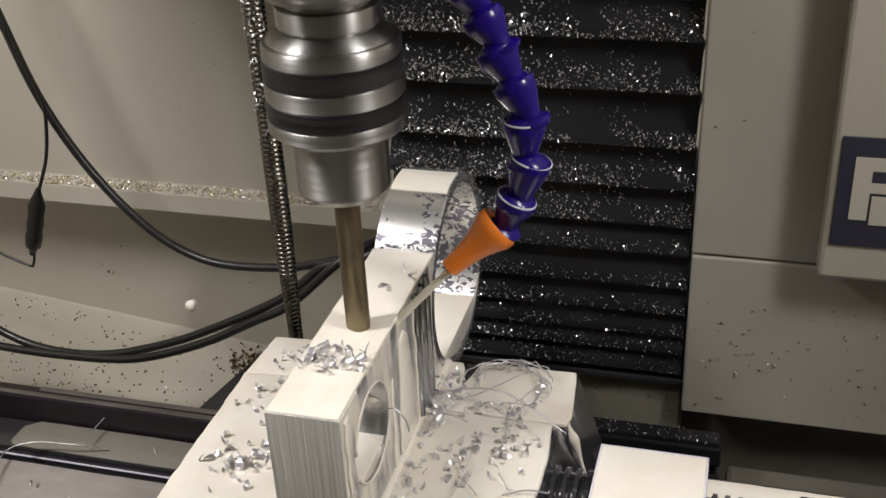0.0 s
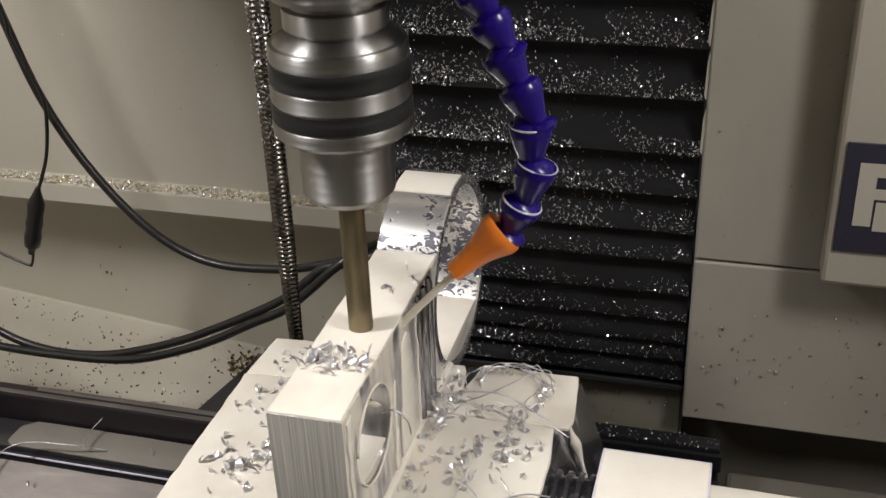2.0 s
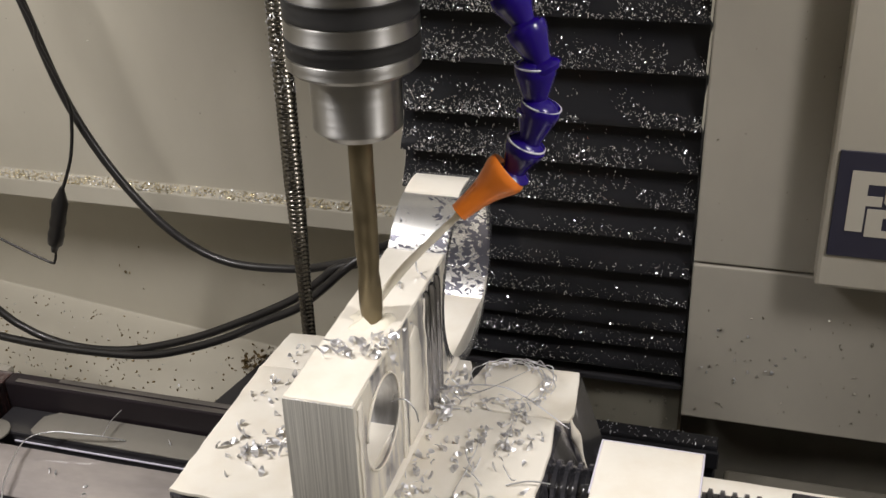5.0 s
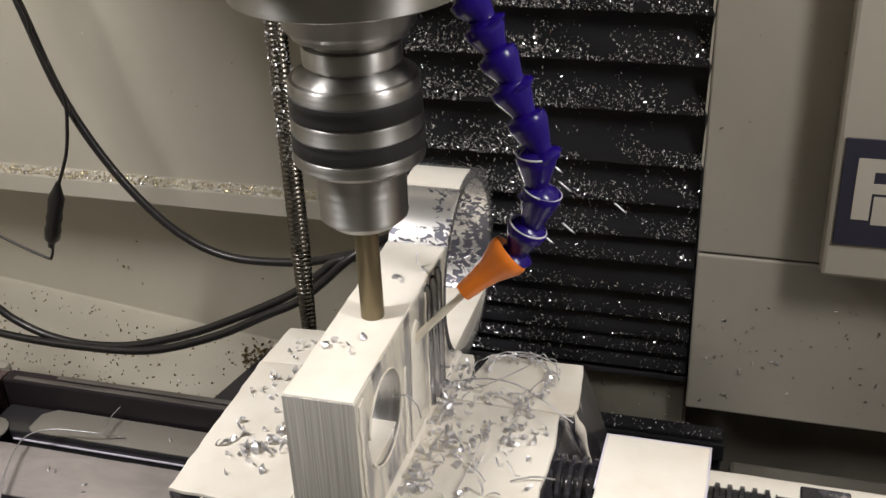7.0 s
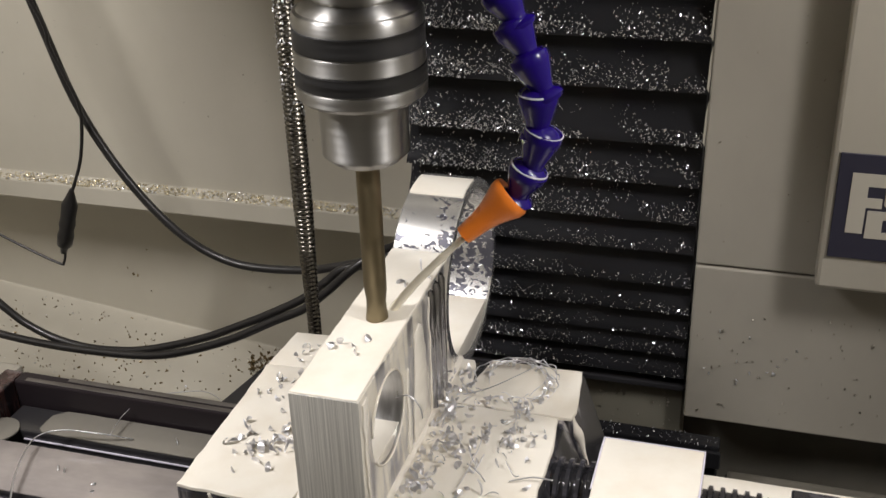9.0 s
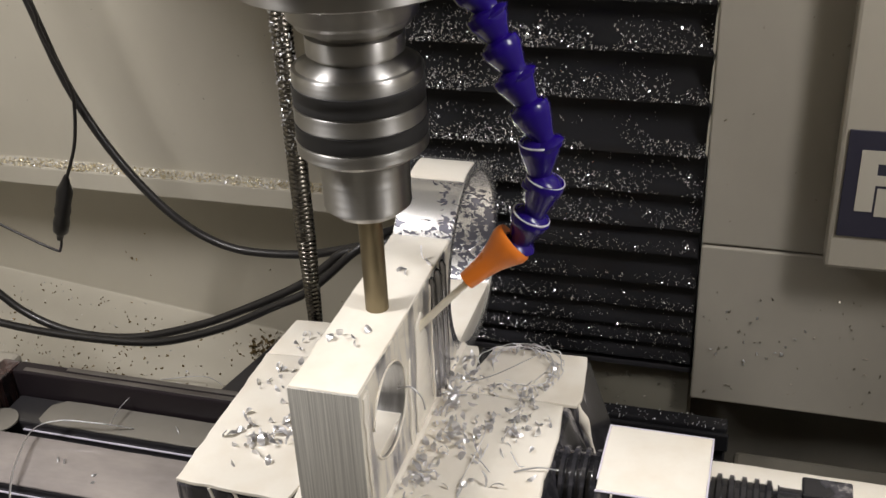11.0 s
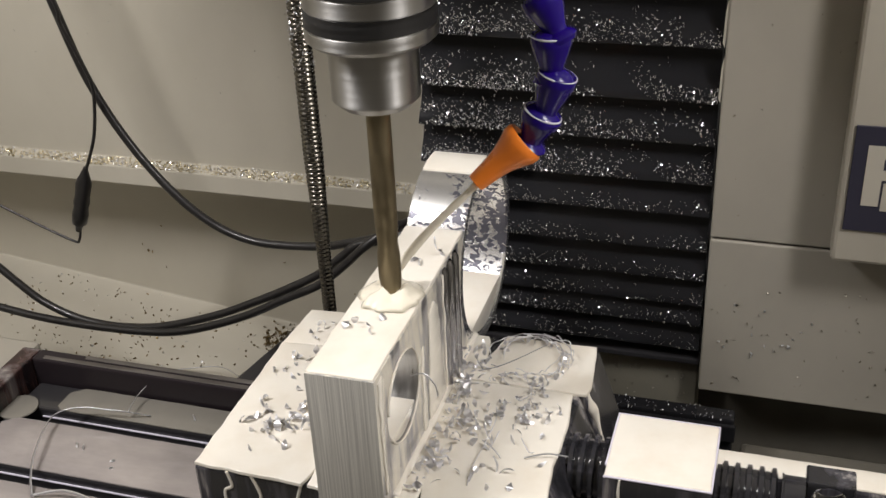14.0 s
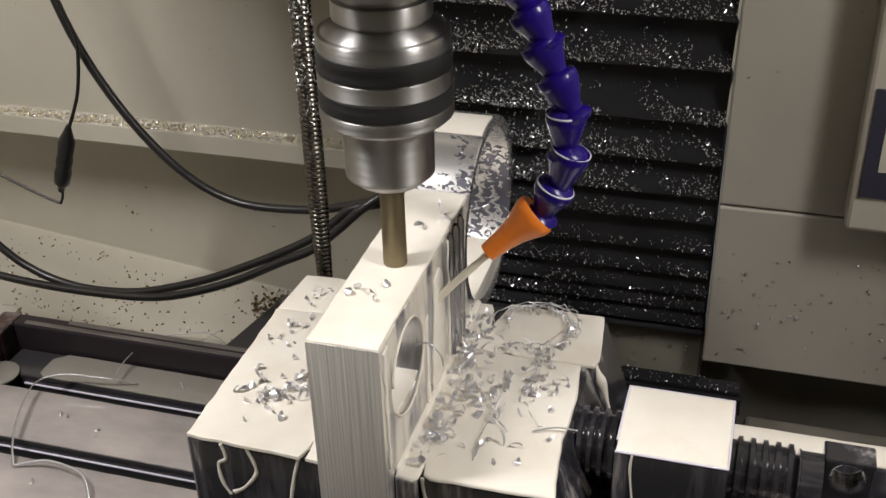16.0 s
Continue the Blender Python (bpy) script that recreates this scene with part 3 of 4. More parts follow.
curtain([(0.088, 0.186), (0.097, 0.190), (0.104, 0.180), (0.107, 0.150), (0.112, VT + 0.002), (0.079, VT + 0.002), (0.083, 0.150)], 1.0)
curtain([(0.0705, 0.170), (0.0740, 0.172), (0.0750, 0.140), (0.0760, VT + 0.002), (0.0690, VT + 0.002), (0.0700, 0.145)], 2.0)
curtain([(0.1140, 0.196), (0.1165, 0.197), (0.1160, 0.160), (0.1170, VT + 0.002), (0.1135, VT + 0.002), (0.1145, 0.165)], 3.0)
curtain([(0.0030, 0.196), (0.0100, 0.197), (0.0080, 0.170), (0.0065, 0.140), (0.0080, VT + 0.010), (0.0035, VT + 0.010)], 4.0)

lip = [(W + 0.0004, 0.0400 + 0.0260 * math.cos(radians(a)), 0.1640 + 0.0260 * math.sin(radians(a))) for a in range(-150, 171, 8)]
tagged(obj("coolant_bead", tube(lip, lambda u: 0.0003 + 0.0005 * (1 + noise.noise((u * 9, 1.7, 0))), 8), COOLANT, True), "cream coolant clinging round the mouth of the bore", "coolant", kind="stuff")
well = circle(0.0400, 0.1640, 0.0252, 20, 222, 318)
tagged(obj("coolant_pool", prism(well, 0.002, W - 0.001, 0.0006, axis="x"), COOLANT, True, 40), "cream coolant standing in the bottom of the bore", "coolant", kind="stuff")

# ---- spindle head ----
head = thing("spindle_head", "steel milling spindle with a banded chuck holding a bronze-coloured cutter", "spindle")
head.location = (AX, AY, 0)
part("flange", lathe([(0.0, 0.3735), (0.0545, 0.3735), (0.0560, 0.3745), (0.0560, 0.398), (0.075, 0.400), (0.085, 0.42), (0.085, 0.474), (0.0, 0.474)], 72), STEEL, head, "", True, 35)
# head casing, out of view; its size is set by the shade it throws
part("shade_casing", box(-0.169, 0.12, -0.03, 0.20, 0.475, 0.66, 0.01), COVER, head, "unseen cream head casing above the spindle, sized to shade the back")
# added box, never in view, that keeps lamp a off the wall
part("side_shade_box", box(-0.35, -0.17, 0.065, 0.295, 0.425, 0.66, 0.01), COVER, head, "unseen cream box added beside the head to shade the wall")
part("spindle_nose", lathe([(0.0, 0.3515), (0.0220, 0.3515), (0.0222, 0.3532), (0.0283, 0.3536), (0.0290, 0.3560), (0.0316, 0.3580), (0.0321, 0.3590), (0.0323, 0.3725), (0.0326, 0.3730), (0.0, 0.3730)], 72), STEEL, head, "", True, 35)
chuck = part("milling_chuck", lathe([(0.0, 0.3520), (0.0205, 0.3520), (0.0205, 0.3492), (0.0240, 0.3488), (0.0243, 0.3480), (0.0243, 0.3400), (0.0212, 0.3394), (0.0212, 0.3376), (0.0238, 0.3374), (0.0296, 0.3340), (0.0299, 0.3334), (0.0318, 0.3328), (0.0325, 0.3316), (0.0326, 0.3262),
    (0.0324, 0.3258), (0.0324, 0.3148), (0.0331, 0.3144), (0.0331, 0.3066), (0.0327, 0.3062), (0.0327, 0.2968), (0.0334, 0.2964), (0.0333, 0.2905), (0.0305, 0.2880), (0.0240, 0.2872), (0.0231, 0.2860), (0.0227, 0.2600), (0.0229, 0.2592), (0.0227, 0.2578), (0.0180, 0.2535), (0.0085, 0.2530), (0.0, 0.2530)], 96), STEEL, head, "banded steel milling chuck", True, 35)
part("grip_band", lathe([(0.0322, 0.3150), (0.0330, 0.3153), (0.0330, 0.3253), (0.0322, 0.3256)], 96, closed=True), GRIP, chuck, "black grip band", True, 35)
part("grip_band", lathe([(0.0325, 0.2970), (0.0333, 0.2973), (0.0333, 0.3057), (0.0325, 0.3060)], 96, closed=True), GRIP, chuck, "black grip band", True, 35)


def cutter():
    """A two-flute cutter: the section is a waisted disc that turns as it rises."""
    bm = bmesh.new()
    rings = []
    r0, n, m = 0.0064, 28, 44
    for j in range(m + 1):
        z = 0.1335 + (0.2580 - 0.1335) * j / m
        flute = max(0.0, min(1.0, (0.190 - z) / 0.020))
        rings.append([])
        for i in range(n):
            t = 2 * math.pi * i / n
            q = t - (z - 0.13) * 95.0
            rr = r0 * (1 - 0.20 * flute * max(0.0, math.cos(q) ** 2 - 0.25))
            rings[-1].append(bm.verts.new((rr * math.cos(t), rr * math.sin(t), z)))
    for a, b in zip(rings, rings[1:]):
        for i in range(n):
            bm.faces.new((a[i], a[(i + 1) % n], b[(i + 1) % n], b[i]))
    bm.faces.new(rings[0][::-1])
    bm.faces.new(rings[-1])
    return bm


end_mill = part("end_mill", cutter(), TOOL, head, "bronze-coloured fluted cutter", True, 50)

# ---- coolant hose ----
hose = thing("coolant_hose", "blue jointed plastic coolant hose with an orange nozzle", "coolant hose")
HOSE = [(0.0925, 0.111, 0.2235), (0.099, 0.1115, 0.2398), (0.1066, 0.112, 0.261), (0.1036, 0.1125, 0.2815), (0.0983, 0.113, 0.301), (0.0897, 0.114, 0.317), (0.0833, 0.1145, 0.333), (0.0763, 0.115, 0.3475), (0.0693, 0.1155, 0.361), (0.0629, 0.116, 0.376), (0.0577, 0.116, 0.393), (0.0545, 0.116, 0.411)]


def along(a, b):
    return Matrix.Translation(a) @ (Vector(b) - Vector(a)).to_track_quat("Z", "Y").to_matrix().to_4x4()


def hose_segment(length):
    # a wide lip at the top that tapers to the neck seated in the next lip
    r = 0.0106
    return lathe([(0.0, -0.0052), (0.0045, -0.0046), (0.0080, -0.0026), (0.0090, -0.0014), (0.0100, -0.0020), (r, -0.0010), (r, 0.0026), (r * 0.96, 0.0040), (0.0092, length * 0.36), (0.0074, length * 0.62), (0.0062, length * 0.80), (0.0062, length * 0.88), (0.0090, length * 0.97), (0.0100, length * 1.06), (0.0086, length * 1.18), (0.0, length * 1.22)], 36)



wet = {0, 1, 2}
for i in range(len(HOSE) - 1):
    a, b = Vector(HOSE[i + 1]), Vector(HOSE[i])
    L = (a - b).length
    seg = part("segment", hose_segment(L), BLUE, hose, "", True, 50)
    # the links sit a little crooked in one another
    lean = (6.0, -8.0, 3.0, -5.0, -7.0, -6.0, -8.0, -6.0, -7.0, -5.0, -3.0)[i]
    seg.matrix_basis = along(a, b) @ Matrix.Rotation(radians(5.0 * (-1) ** i), 4, "X")
    seg.matrix_basis = Matrix.Translation(a) @ Matrix.Rotation(radians(lean), 4, "Y") @ Matrix.Translation(-a) @ seg.matrix_basis
    if i in wet:
        ring_line = [(0.0103 * math.cos(k * 0.16), 0.0103 * math.sin(k * 0.16), -0.0014) for k in range(41)]
        part("wet_rim", tube(ring_line, lambda u, i=i: 0.00034 + 0.00026 * math.sin(9 * u + 2 * i), 8), PALE_RIM, seg, "milky wet rim", True, 50)
NOZ_A, NOZ_B = Vector((0.0892, 0.1095, 0.2240)), Vector((0.0655, 0.1000, 0.2030))
L = (NOZ_B - NOZ_A).length
noz = part("nozzle", lathe([(0.0, 0.0005), (0.0090, -0.0008), (0.0112, -0.0022), (0.0121, -0.0006), (0.0119, 0.003), (0.0098, 0.008), (0.0077, 0.014), (0.0064, 0.021), (0.0052, L), (0.0034, L + 0.0002), (0.0032, L - 0.003), (0.0, L - 0.003)], 36), ORANGE, hose, "orange tapered nozzle", True, 40)
noz.matrix_basis = along(NOZ_A, NOZ_B)
jet_bm = tube(spline([(0.0655, 0.1003, 0.2016), (0.0381, 0.0940, 0.1722), (0.0165, 0.0885, 0.1440)], 16), lambda s: 0.0019 + 0.0010 * s + 0.0003 * noise.noise((s * 14, 0, 0)), 14)
# the stream piles up in a low ragged mound round the cutter
rings = []
for k in range(9):
    row = []
    for i in range(40):
        t, u = 2 * math.pi * i / 40, k / 8
        rag = 1 + 0.28 * noise.noise((2.2 * math.cos(t), 2.2 * math.sin(t), 4.0))
        a = 0.0185 * u * rag
        h = 0.0095 * (1 - u ** 1.7) * (0.8 + 0.5 * noise.noise((3 * u * math.cos(t), 3 * u * math.sin(t), 9.0)))
        row.append(jet_bm.verts.new((AX + a * math.cos(t), AY + a * math.sin(t), 0.1385 + h)) if k or not i else row[0])
    rings.append(row)
for a, b in zip(rings, rings[1:]):
    for i in range(40):
        n = (i + 1) % 40
        jet_bm.faces.new((a[i], b[i], b[n], a[n]) if a is not rings[0] else (a[0], b[i], b[n]))
jet_bm.faces.new(rings[-1][::-1])
jet = tagged(obj("coolant_jet", jet_bm, JET, True), "milky coolant stream squirting from the nozzle", "coolant", kind="stuff")

# ---- armoured conduit ----
conduit = thing("armoured_conduit", "greasy ribbed steel conduit hanging beside the spindle", "conduit")


def ribbed():
    prof, z = [(0.0, 0.02)], 0.02
    while z < 0.62:
        k = 0.72 + 0.28 * min(1.0, max(0.0, (z - 0.07) / 0.08))
        prof += [(0.0058 * k, z), (0.0070 * k, z + 0.0009), (0.0070 * k, z + 0.0021), (0.0058 * k, z + 0.0029)]
        z += 0.0034
    return lathe(prof + [(0.0, z)], 24)


part("ribbed_sleeve", ribbed(), CONDUIT, conduit, "", True, 60)
part("rubber_end", lathe([(0.0, -0.06), (0.0040, -0.06), (0.0040, 0.0195), (0.0, 0.0195)], 24), RUBBER, conduit, "dark smooth end of the conduit", True, 50)
r = random.Random(3)
bm = bmesh.new()
for i in range(800):
    t, z = r.uniform(0, 6.28), 0.215 + 0.24 * r.random()
    speck(bm, (0.0069 * math.cos(t), 0.0069 * math.sin(t), z), r.uniform(0.001, 0.0032), any_turn(r), r)
tagged(part("chip_litter", bm, CHIP, conduit, "chips stuck to the conduit"), kind="stuff")
conduit.location = (-0.0844, 0.2200, 0)
conduit.rotation_euler = (0, -0.0024, 0)

# ---- cables ----
def cable(name, pts, radius, label, material=RUBBER):
    return tagged(obj(name, tube(spline(pts, 14), radius, 14), material, True), label, "cable")


cable("power_cable", [(-0.385, 0.33, 0.40), (-0.3536, 0.33, 0.2883), (-0.331, 0.33, 0.2105), (-0.297, 0.33, 0.1486), (-0.2532, 0.33, 0.1007), (-0.2046, 0.328, 0.0790), (-0.1435, 0.325, 0.0810), (-0.1050, 0.318, 0.0930), (-0.0750, 0.312, 0.1050), (-0.0550, 0.307, 0.1140), (-0.0640, 0.302, 0.1100), (-0.0925, 0.300, 0.1017), (-0.1063, 0.300, 0.0899), (-0.1291, 0.300, 0.0702), (-0.1610, 0.300, 0.0511), (-0.1933, 0.300, 0.0340), (-0.2236, 0.300, 0.0192), (-0.2608, 0.300, 0.0048), (-0.2984, 0.300, -0.0059), (-0.3387, 0.300, -0.0098), (-0.3724, 0.300, -0.0064), (-0.4014, 0.300, 0.0040), (-0.4230, 0.300, 0.0186), (-0.470, 0.300, 0.060)], 0.0036, "glossy black rubber cable looped along the wall")
cable("power_cable", [(-0.49, 0.294, 0.004), (-0.4249, 0.294, -0.0054), (-0.3781, 0.294, -0.0086), (-0.3315, 0.294, -0.0085), (-0.2918, 0.293, -0.0055), (-0.2614, 0.292, 0.0005), (-0.2273, 0.292, 0.0122), (-0.1911, 0.292, 0.0285), (-0.1554, 0.292, 0.0490), (-0.1271, 0.292, 0.0645), (-0.1045, 0.293, 0.0837), (-0.0821, 0.294, 0.1060), (-0.0640, 0.306, 0.1170), (-0.0545, 0.330, 0.1150), (-0.0535, 0.385, 0.1120)], 0.0036, "glossy black rubber cable drooping along the wall")
lead = thing("sensor_lead", "thin black lead with an inline rubber plug", "cable")
part("wire", tube(spline([(-0.400, 0.3215, 0.40), (-0.3451, 0.32, 0.2908), (-0.3400, 0.32, 0.2642), (-0.3306, 0.32, 0.2395), (-0.3225, 0.32, 0.2165), (-0.3232, 0.32, 0.1973), (-0.3310, 0.32, 0.1650), (-0.3459, 0.32, 0.1333)], 14), 0.0015, 10), RUBBER, lead, "", True)
part("wire", tube(spline([(-0.3640, 0.32, 0.0765), (-0.3680, 0.32, 0.0640), (-0.3751, 0.32, 0.0627), (-0.4167, 0.32, 0.0788), (-0.50, 0.32, 0.115)], 14), 0.0012, 10), RUBBER, lead, "", True)
plug = part("plug", lathe([(0.0, -0.003), (0.0026, -0.003), (0.0036, 0.003), (0.0066, 0.006), (0.0072, 0.016), (0.0062, 0.022), (0.0072, 0.028), (0.0064, 0.034), (0.0070, 0.048), (0.0042, 0.056), (0.0018, 0.064), (0.0, 0.064)], 24), RUBBER, lead, "black rubber plug", True, 50)
plug.matrix_basis = along((-0.3655, 0.32, 0.0765), (-0.3465, 0.32, 0.1330))


# ---- swarf ----
def curl(radius, turns, width, rise, taper, bend):
    """A curled ribbon of metal, with a little thickness."""
    bm = bmesh.new()
    n = max(7, int(14 * turns))
    rows = []
    for i in range(n + 1):
        s = i / n
        t = 2 * math.pi * turns * s
        r = radius * (1 - 0.35 * s * bend)
        w = width * (0.25 + 0.75 * math.sin(math.pi * min(1, s * 0.9 + 0.1)) ** taper)
        c = Vector((r * math.cos(t), r * math.sin(t), rise * s))
        out = Vector((math.cos(t), math.sin(t), 0))
        rows.append([bm.verts.new(c + Vector((0, 0, -w / 2))), bm.verts.new(c + Vector((0, 0, w / 2)) + out * w * 0.3), bm.verts.new(c + Vector((0, 0, w / 2)) + out * (w * 0.3 + 0.00022)), bm.verts.new(c + Vector((0, 0, -w / 2)) + out * 0.00022)])
    for a, b in zip(rows, rows[1:]):
        for k in range(4):
            bm.faces.new((a[k], a[(k + 1) % 4], b[(k + 1) % 4], b[k]))
    bm.faces.new(rows[0])
    bm.faces.new(rows[-1][::-1])
    bmesh.ops.translate(bm, vec=-sum((v.co for v in bm.verts), Vector()) / len(bm.verts), verts=bm.verts)
    return bm


r = random.Random(11)
chip_meshes = []
for radius, turns, width, rise, taper, bend in ((0.0060, 0.17, 0.0036, 0.001, 1.4, 0.3), (0.0075, 0.15, 0.0028, 0.002, 1.8, 0.4), (0.0048, 0.22, 0.0044, 0.001, 2.2, 0.2), (0.0070, 0.16, 0.0030, 0.001, 1.6, 0.3), (0.0050, 0.20, 0.0052, 0.001, 2.6, 0.3), (0.0080, 0.22, 0.0014, 0.003, 0.8, 0.8), (0.0036, 0.24, 0.0030, 0.001, 1.8, 0.3), (0.0038, 0.26, 0.0040, 0.001, 1.6, 0.5), (0.0090, 0.13, 0.0022, 0.001, 1.2, 0.2)):
    bm = curl(radius, turns, width, rise, taper, bend)
    me = bpy.data.meshes.new("metal_chip")
    bmesh.ops.recalc_face_normals(bm, faces=bm.faces)
    bm.to_mesh(me)
    bm.free()
    me.materials.append(CHIP)
    chip_meshes.append(me)


def chip(x, y, z, size=1.0, mesh=None, lean=None):
    me = mesh or r.choice(chip_meshes)
    m = (any_turn(r) if r.random() < 0.4 else Euler((1.57 + r.gauss(0, 0.5), r.gauss(0, 0.5), r.uniform(0, 6.28)), "XYZ").to_matrix().to_4x4()) @ Matrix.Scale(size, 4)
    low = min((m @ v.co).z for v in me.vertices)
    ob = new("metal_chip", me)
    ob.matrix_basis = Matrix.Translation((x, y, z - low - 0.0003)) @ m
    return tagged(ob, "curled bright aluminium chip lying in milky coolant", "metal chip", "aluminium chips")


JZ = VT + 0.0022
spots = []
# fixed jaw: a loose patch beside the workpiece and a trail towards the back
for i in range(62):
    spots.append((r.gauss(-0.044, 0.015), r.gauss(0.062, 0.013), JZ, r.uniform(0.7, 1.25)))
for i in range(22):
    spots.append((r.gauss(-0.064, 0.006), r.uniform(0.100, 0.176), JZ, r.uniform(0.5, 0.95)))
# movable jaw: dense beside the workpiece, thinner outward
for i in range(60):
    spots.append((W + 0.005 + abs(r.gauss(0, 0.012)), r.uniform(0.028, 0.165), JZ, r.uniform(0.5, 1.0)))
for i in range(30):
    spots.append((r.gauss(0.074, 0.010), r.gauss(0.092, 0.016), JZ, r.uniform(0.5, 1.0)))
for i in range(26):
    spots.append((r.gauss(0.096, 0.007), r.gauss(0.096, 0.014), JZ, r.uniform(0.6, 1.1)))
for i in range(9):
    spots.append((r.uniform(0.055, 0.112), r.uniform(0.028, 0.06), JZ, r.uniform(0.7, 1.1)))
for x, y, z, s in spots:
    if x < 0 and (x > -0.003 or x < -0.078) or W - 0.004 < x < W + 0.004 or x > 0.114:
        continue
    chip(x, y, z, s)
# clump under the mouth of the bore
for i in range(12):
    chip(W + 0.005 + r.uniform(0, 0.008), r.uniform(0.016, 0.045), JZ + r.uniform(0, 0.005), r.uniform(0.6, 1.0))
# heap in the corner between the web and the ring
for i in range(34):
    a = abs(r.gauss(0, 0.4))
    chip(W + 0.004 + r.uniform(0, 0.014), r.uniform(0.105, 0.150), JZ + max(0.0, r.uniform(0, 0.030) * (1 - a)) * 0.6, r.uniform(0.6, 1.0))
# on top of the workpiece
for x, y in ((0.0065, 0.0434), (0.010, 0.048), (0.0185, 0.0460), (0.022, 0.0400), (0.0235, 0.0560), (0.020, 0.1206), (0.029, 0.1350), (0.024, 0.1180), (0.034, 0.1290)):
    chip(x, y, TOP + 0.0008, r.uniform(0.8, 1.2))
# chips that are washed off the top into the heap
washed = []
for i in range(40):
    ob = chip(r.uniform(0.001, 0.035), min(0.066, max(0.030, r.gauss(0.047, 0.009))), TOP + 0.0006 + r.uniform(0, 0.002), r.uniform(0.6, 1.2))
    washed.append((ob, Vector((W + 0.007 + abs(r.gauss(0, 0.010)), r.uniform(0.040, 0.110), JZ + 0.003 + r.uniform(0, 0.003))), r.uniform(0, 0.6)))
# table
for x, y in ((-0.262, 0.130), (-0.255, 0.128), (-0.222, 0.112), (-0.225, 0.120), (-0.19, 0.180), (-0.14, 0.105), (-0.24, 0.060), (-0.2, 0.05)):
    chip(x, y, 0.0008, r.uniform(0.6, 0.95), chip_meshes[(int(x * 1000) % 3) * 2 + 1])

# stringy swarf
def strand(pts, radius, label="long curling aluminium shaving"):
    return tagged(obj("shaving", tube(spline(pts, 8), radius, 5, flat=0.35), CHIP, True), label, "metal shaving", "aluminium shavings")


def nest(cx, cy, rad, z, n, seed):
    q = random.Random(seed)
    for i in range(n):
        a0, span = q.uniform(-90, 60), q.uniform(60, 170)
        rr, zz = rad * q.uniform(0.75, 1.12), z + q.uniform(0.001, 0.007)
        ox, oy = q.uniform(-0.003, 0.003), q.uniform(-0.003, 0.003)
        pts = [(cx + ox + rr * math.cos(radians(a0 + span * k / 9)) + q.uniform(-0.001, 0.001), cy + oy + rr * math.sin(radians(a0 + span * k / 9)), zz + q.uniform(-0.001, 0.0025)) for k in range(10)]
        strand(pts, q.uniform(0.0002, 0.00045))
    for i in range(40):
        a = q.uniform(-60, 170)
        chip(cx + rad * q.gauss(1, 0.12) * math.cos(radians(a)), cy + rad * q.gauss(1, 0.12) * math.sin(radians(a)), z + q.uniform(0, 0.004), q.uniform(0.4, 0.75))


nest(0.082, 0.153, 0.023, JZ, 11, 3)
nest(0.080, 0.118, 0.017, JZ, 3, 8)
strand([(0.075, 0.030, JZ + 0.001), (0.074, 0.045, JZ + 0.002), (0.076, 0.060, JZ + 0.004), (0.079, 0.078, JZ + 0.010), (0.077, 0.088, JZ + 0.012)], 0.0006)
strand([(0.100, 0.060, JZ + 0.001), (0.112, 0.064, JZ + 0.003), (0.124, 0.0645, JZ + 0.003)], 0.0005)
strand([(W + 0.001, 0.050, 0.170), (W + 0.008, 0.052, 0.171), (W + 0.014, 0.052, 0.165), (W + 0.016, 0.051, 0.158)], 0.0005)
strand([(-0.2605, 0.071, 0.003), (-0.2700, 0.085, 0.007), (-0.2818, 0.1088, 0.010), (-0.2931, 0.1465, 0.010), (-0.2783, 0.1609, 0.011), (-0.2523, 0.1654, 0.010), (-0.2400, 0.1685, 0.008), (-0.225, 0.175, 0.002)], 0.0014, "long silvery aluminium ribbon lying across the table")
strand([(-0.2400, 0.1685, 0.008), (-0.2420, 0.185, 0.010), (-0.2391, 0.1965, 0.013)], 0.0009)
strand([(-0.2605, 0.071, 0.003), (-0.2373, 0.0759, 0.008), (-0.2120, 0.071, 0.010), (-0.1995, 0.0639, 0.009), (-0.1884, 0.0492, 0.002)], 0.0012, "long silvery aluminium ribbon lying across the table")
for i in range(10):
    x, y = r.uniform(0.048, 0.105), r.uniform(0.05, 0.16)
    a = r.uniform(0, 6.28)
    strand([(x + 0.006 * k * math.cos(a) + r.uniform(-0.002, 0.002), y + 0.006 * k * math.sin(a) + r.uniform(-0.002, 0.002), JZ + r.uniform(0.0005, 0.004)) for k in range(4)], r.uniform(0.0003, 0.0006))

# ---- drips ----
def drip(pts, radius, label="cream coolant running down black iron"):
    k = pts[0][0] * 500
    wide = radius if callable(radius) else (lambda u: radius * (0.75 + 0.35 * noise.noise((u * 5, k, 0)) + 0.5 * max(0.0, u - 0.75)))
    bm = tube(spline(pts, 8), wide, 8)
    if len({p[1] for p in pts}) == 1:
        for v in bm.verts:
            v.co.y = pts[0][1] + 0.35 * (v.co.y - pts[0][1])
    return tagged(obj("coolant_drip", bm, COOLANT, True), label, "coolant", kind="stuff")


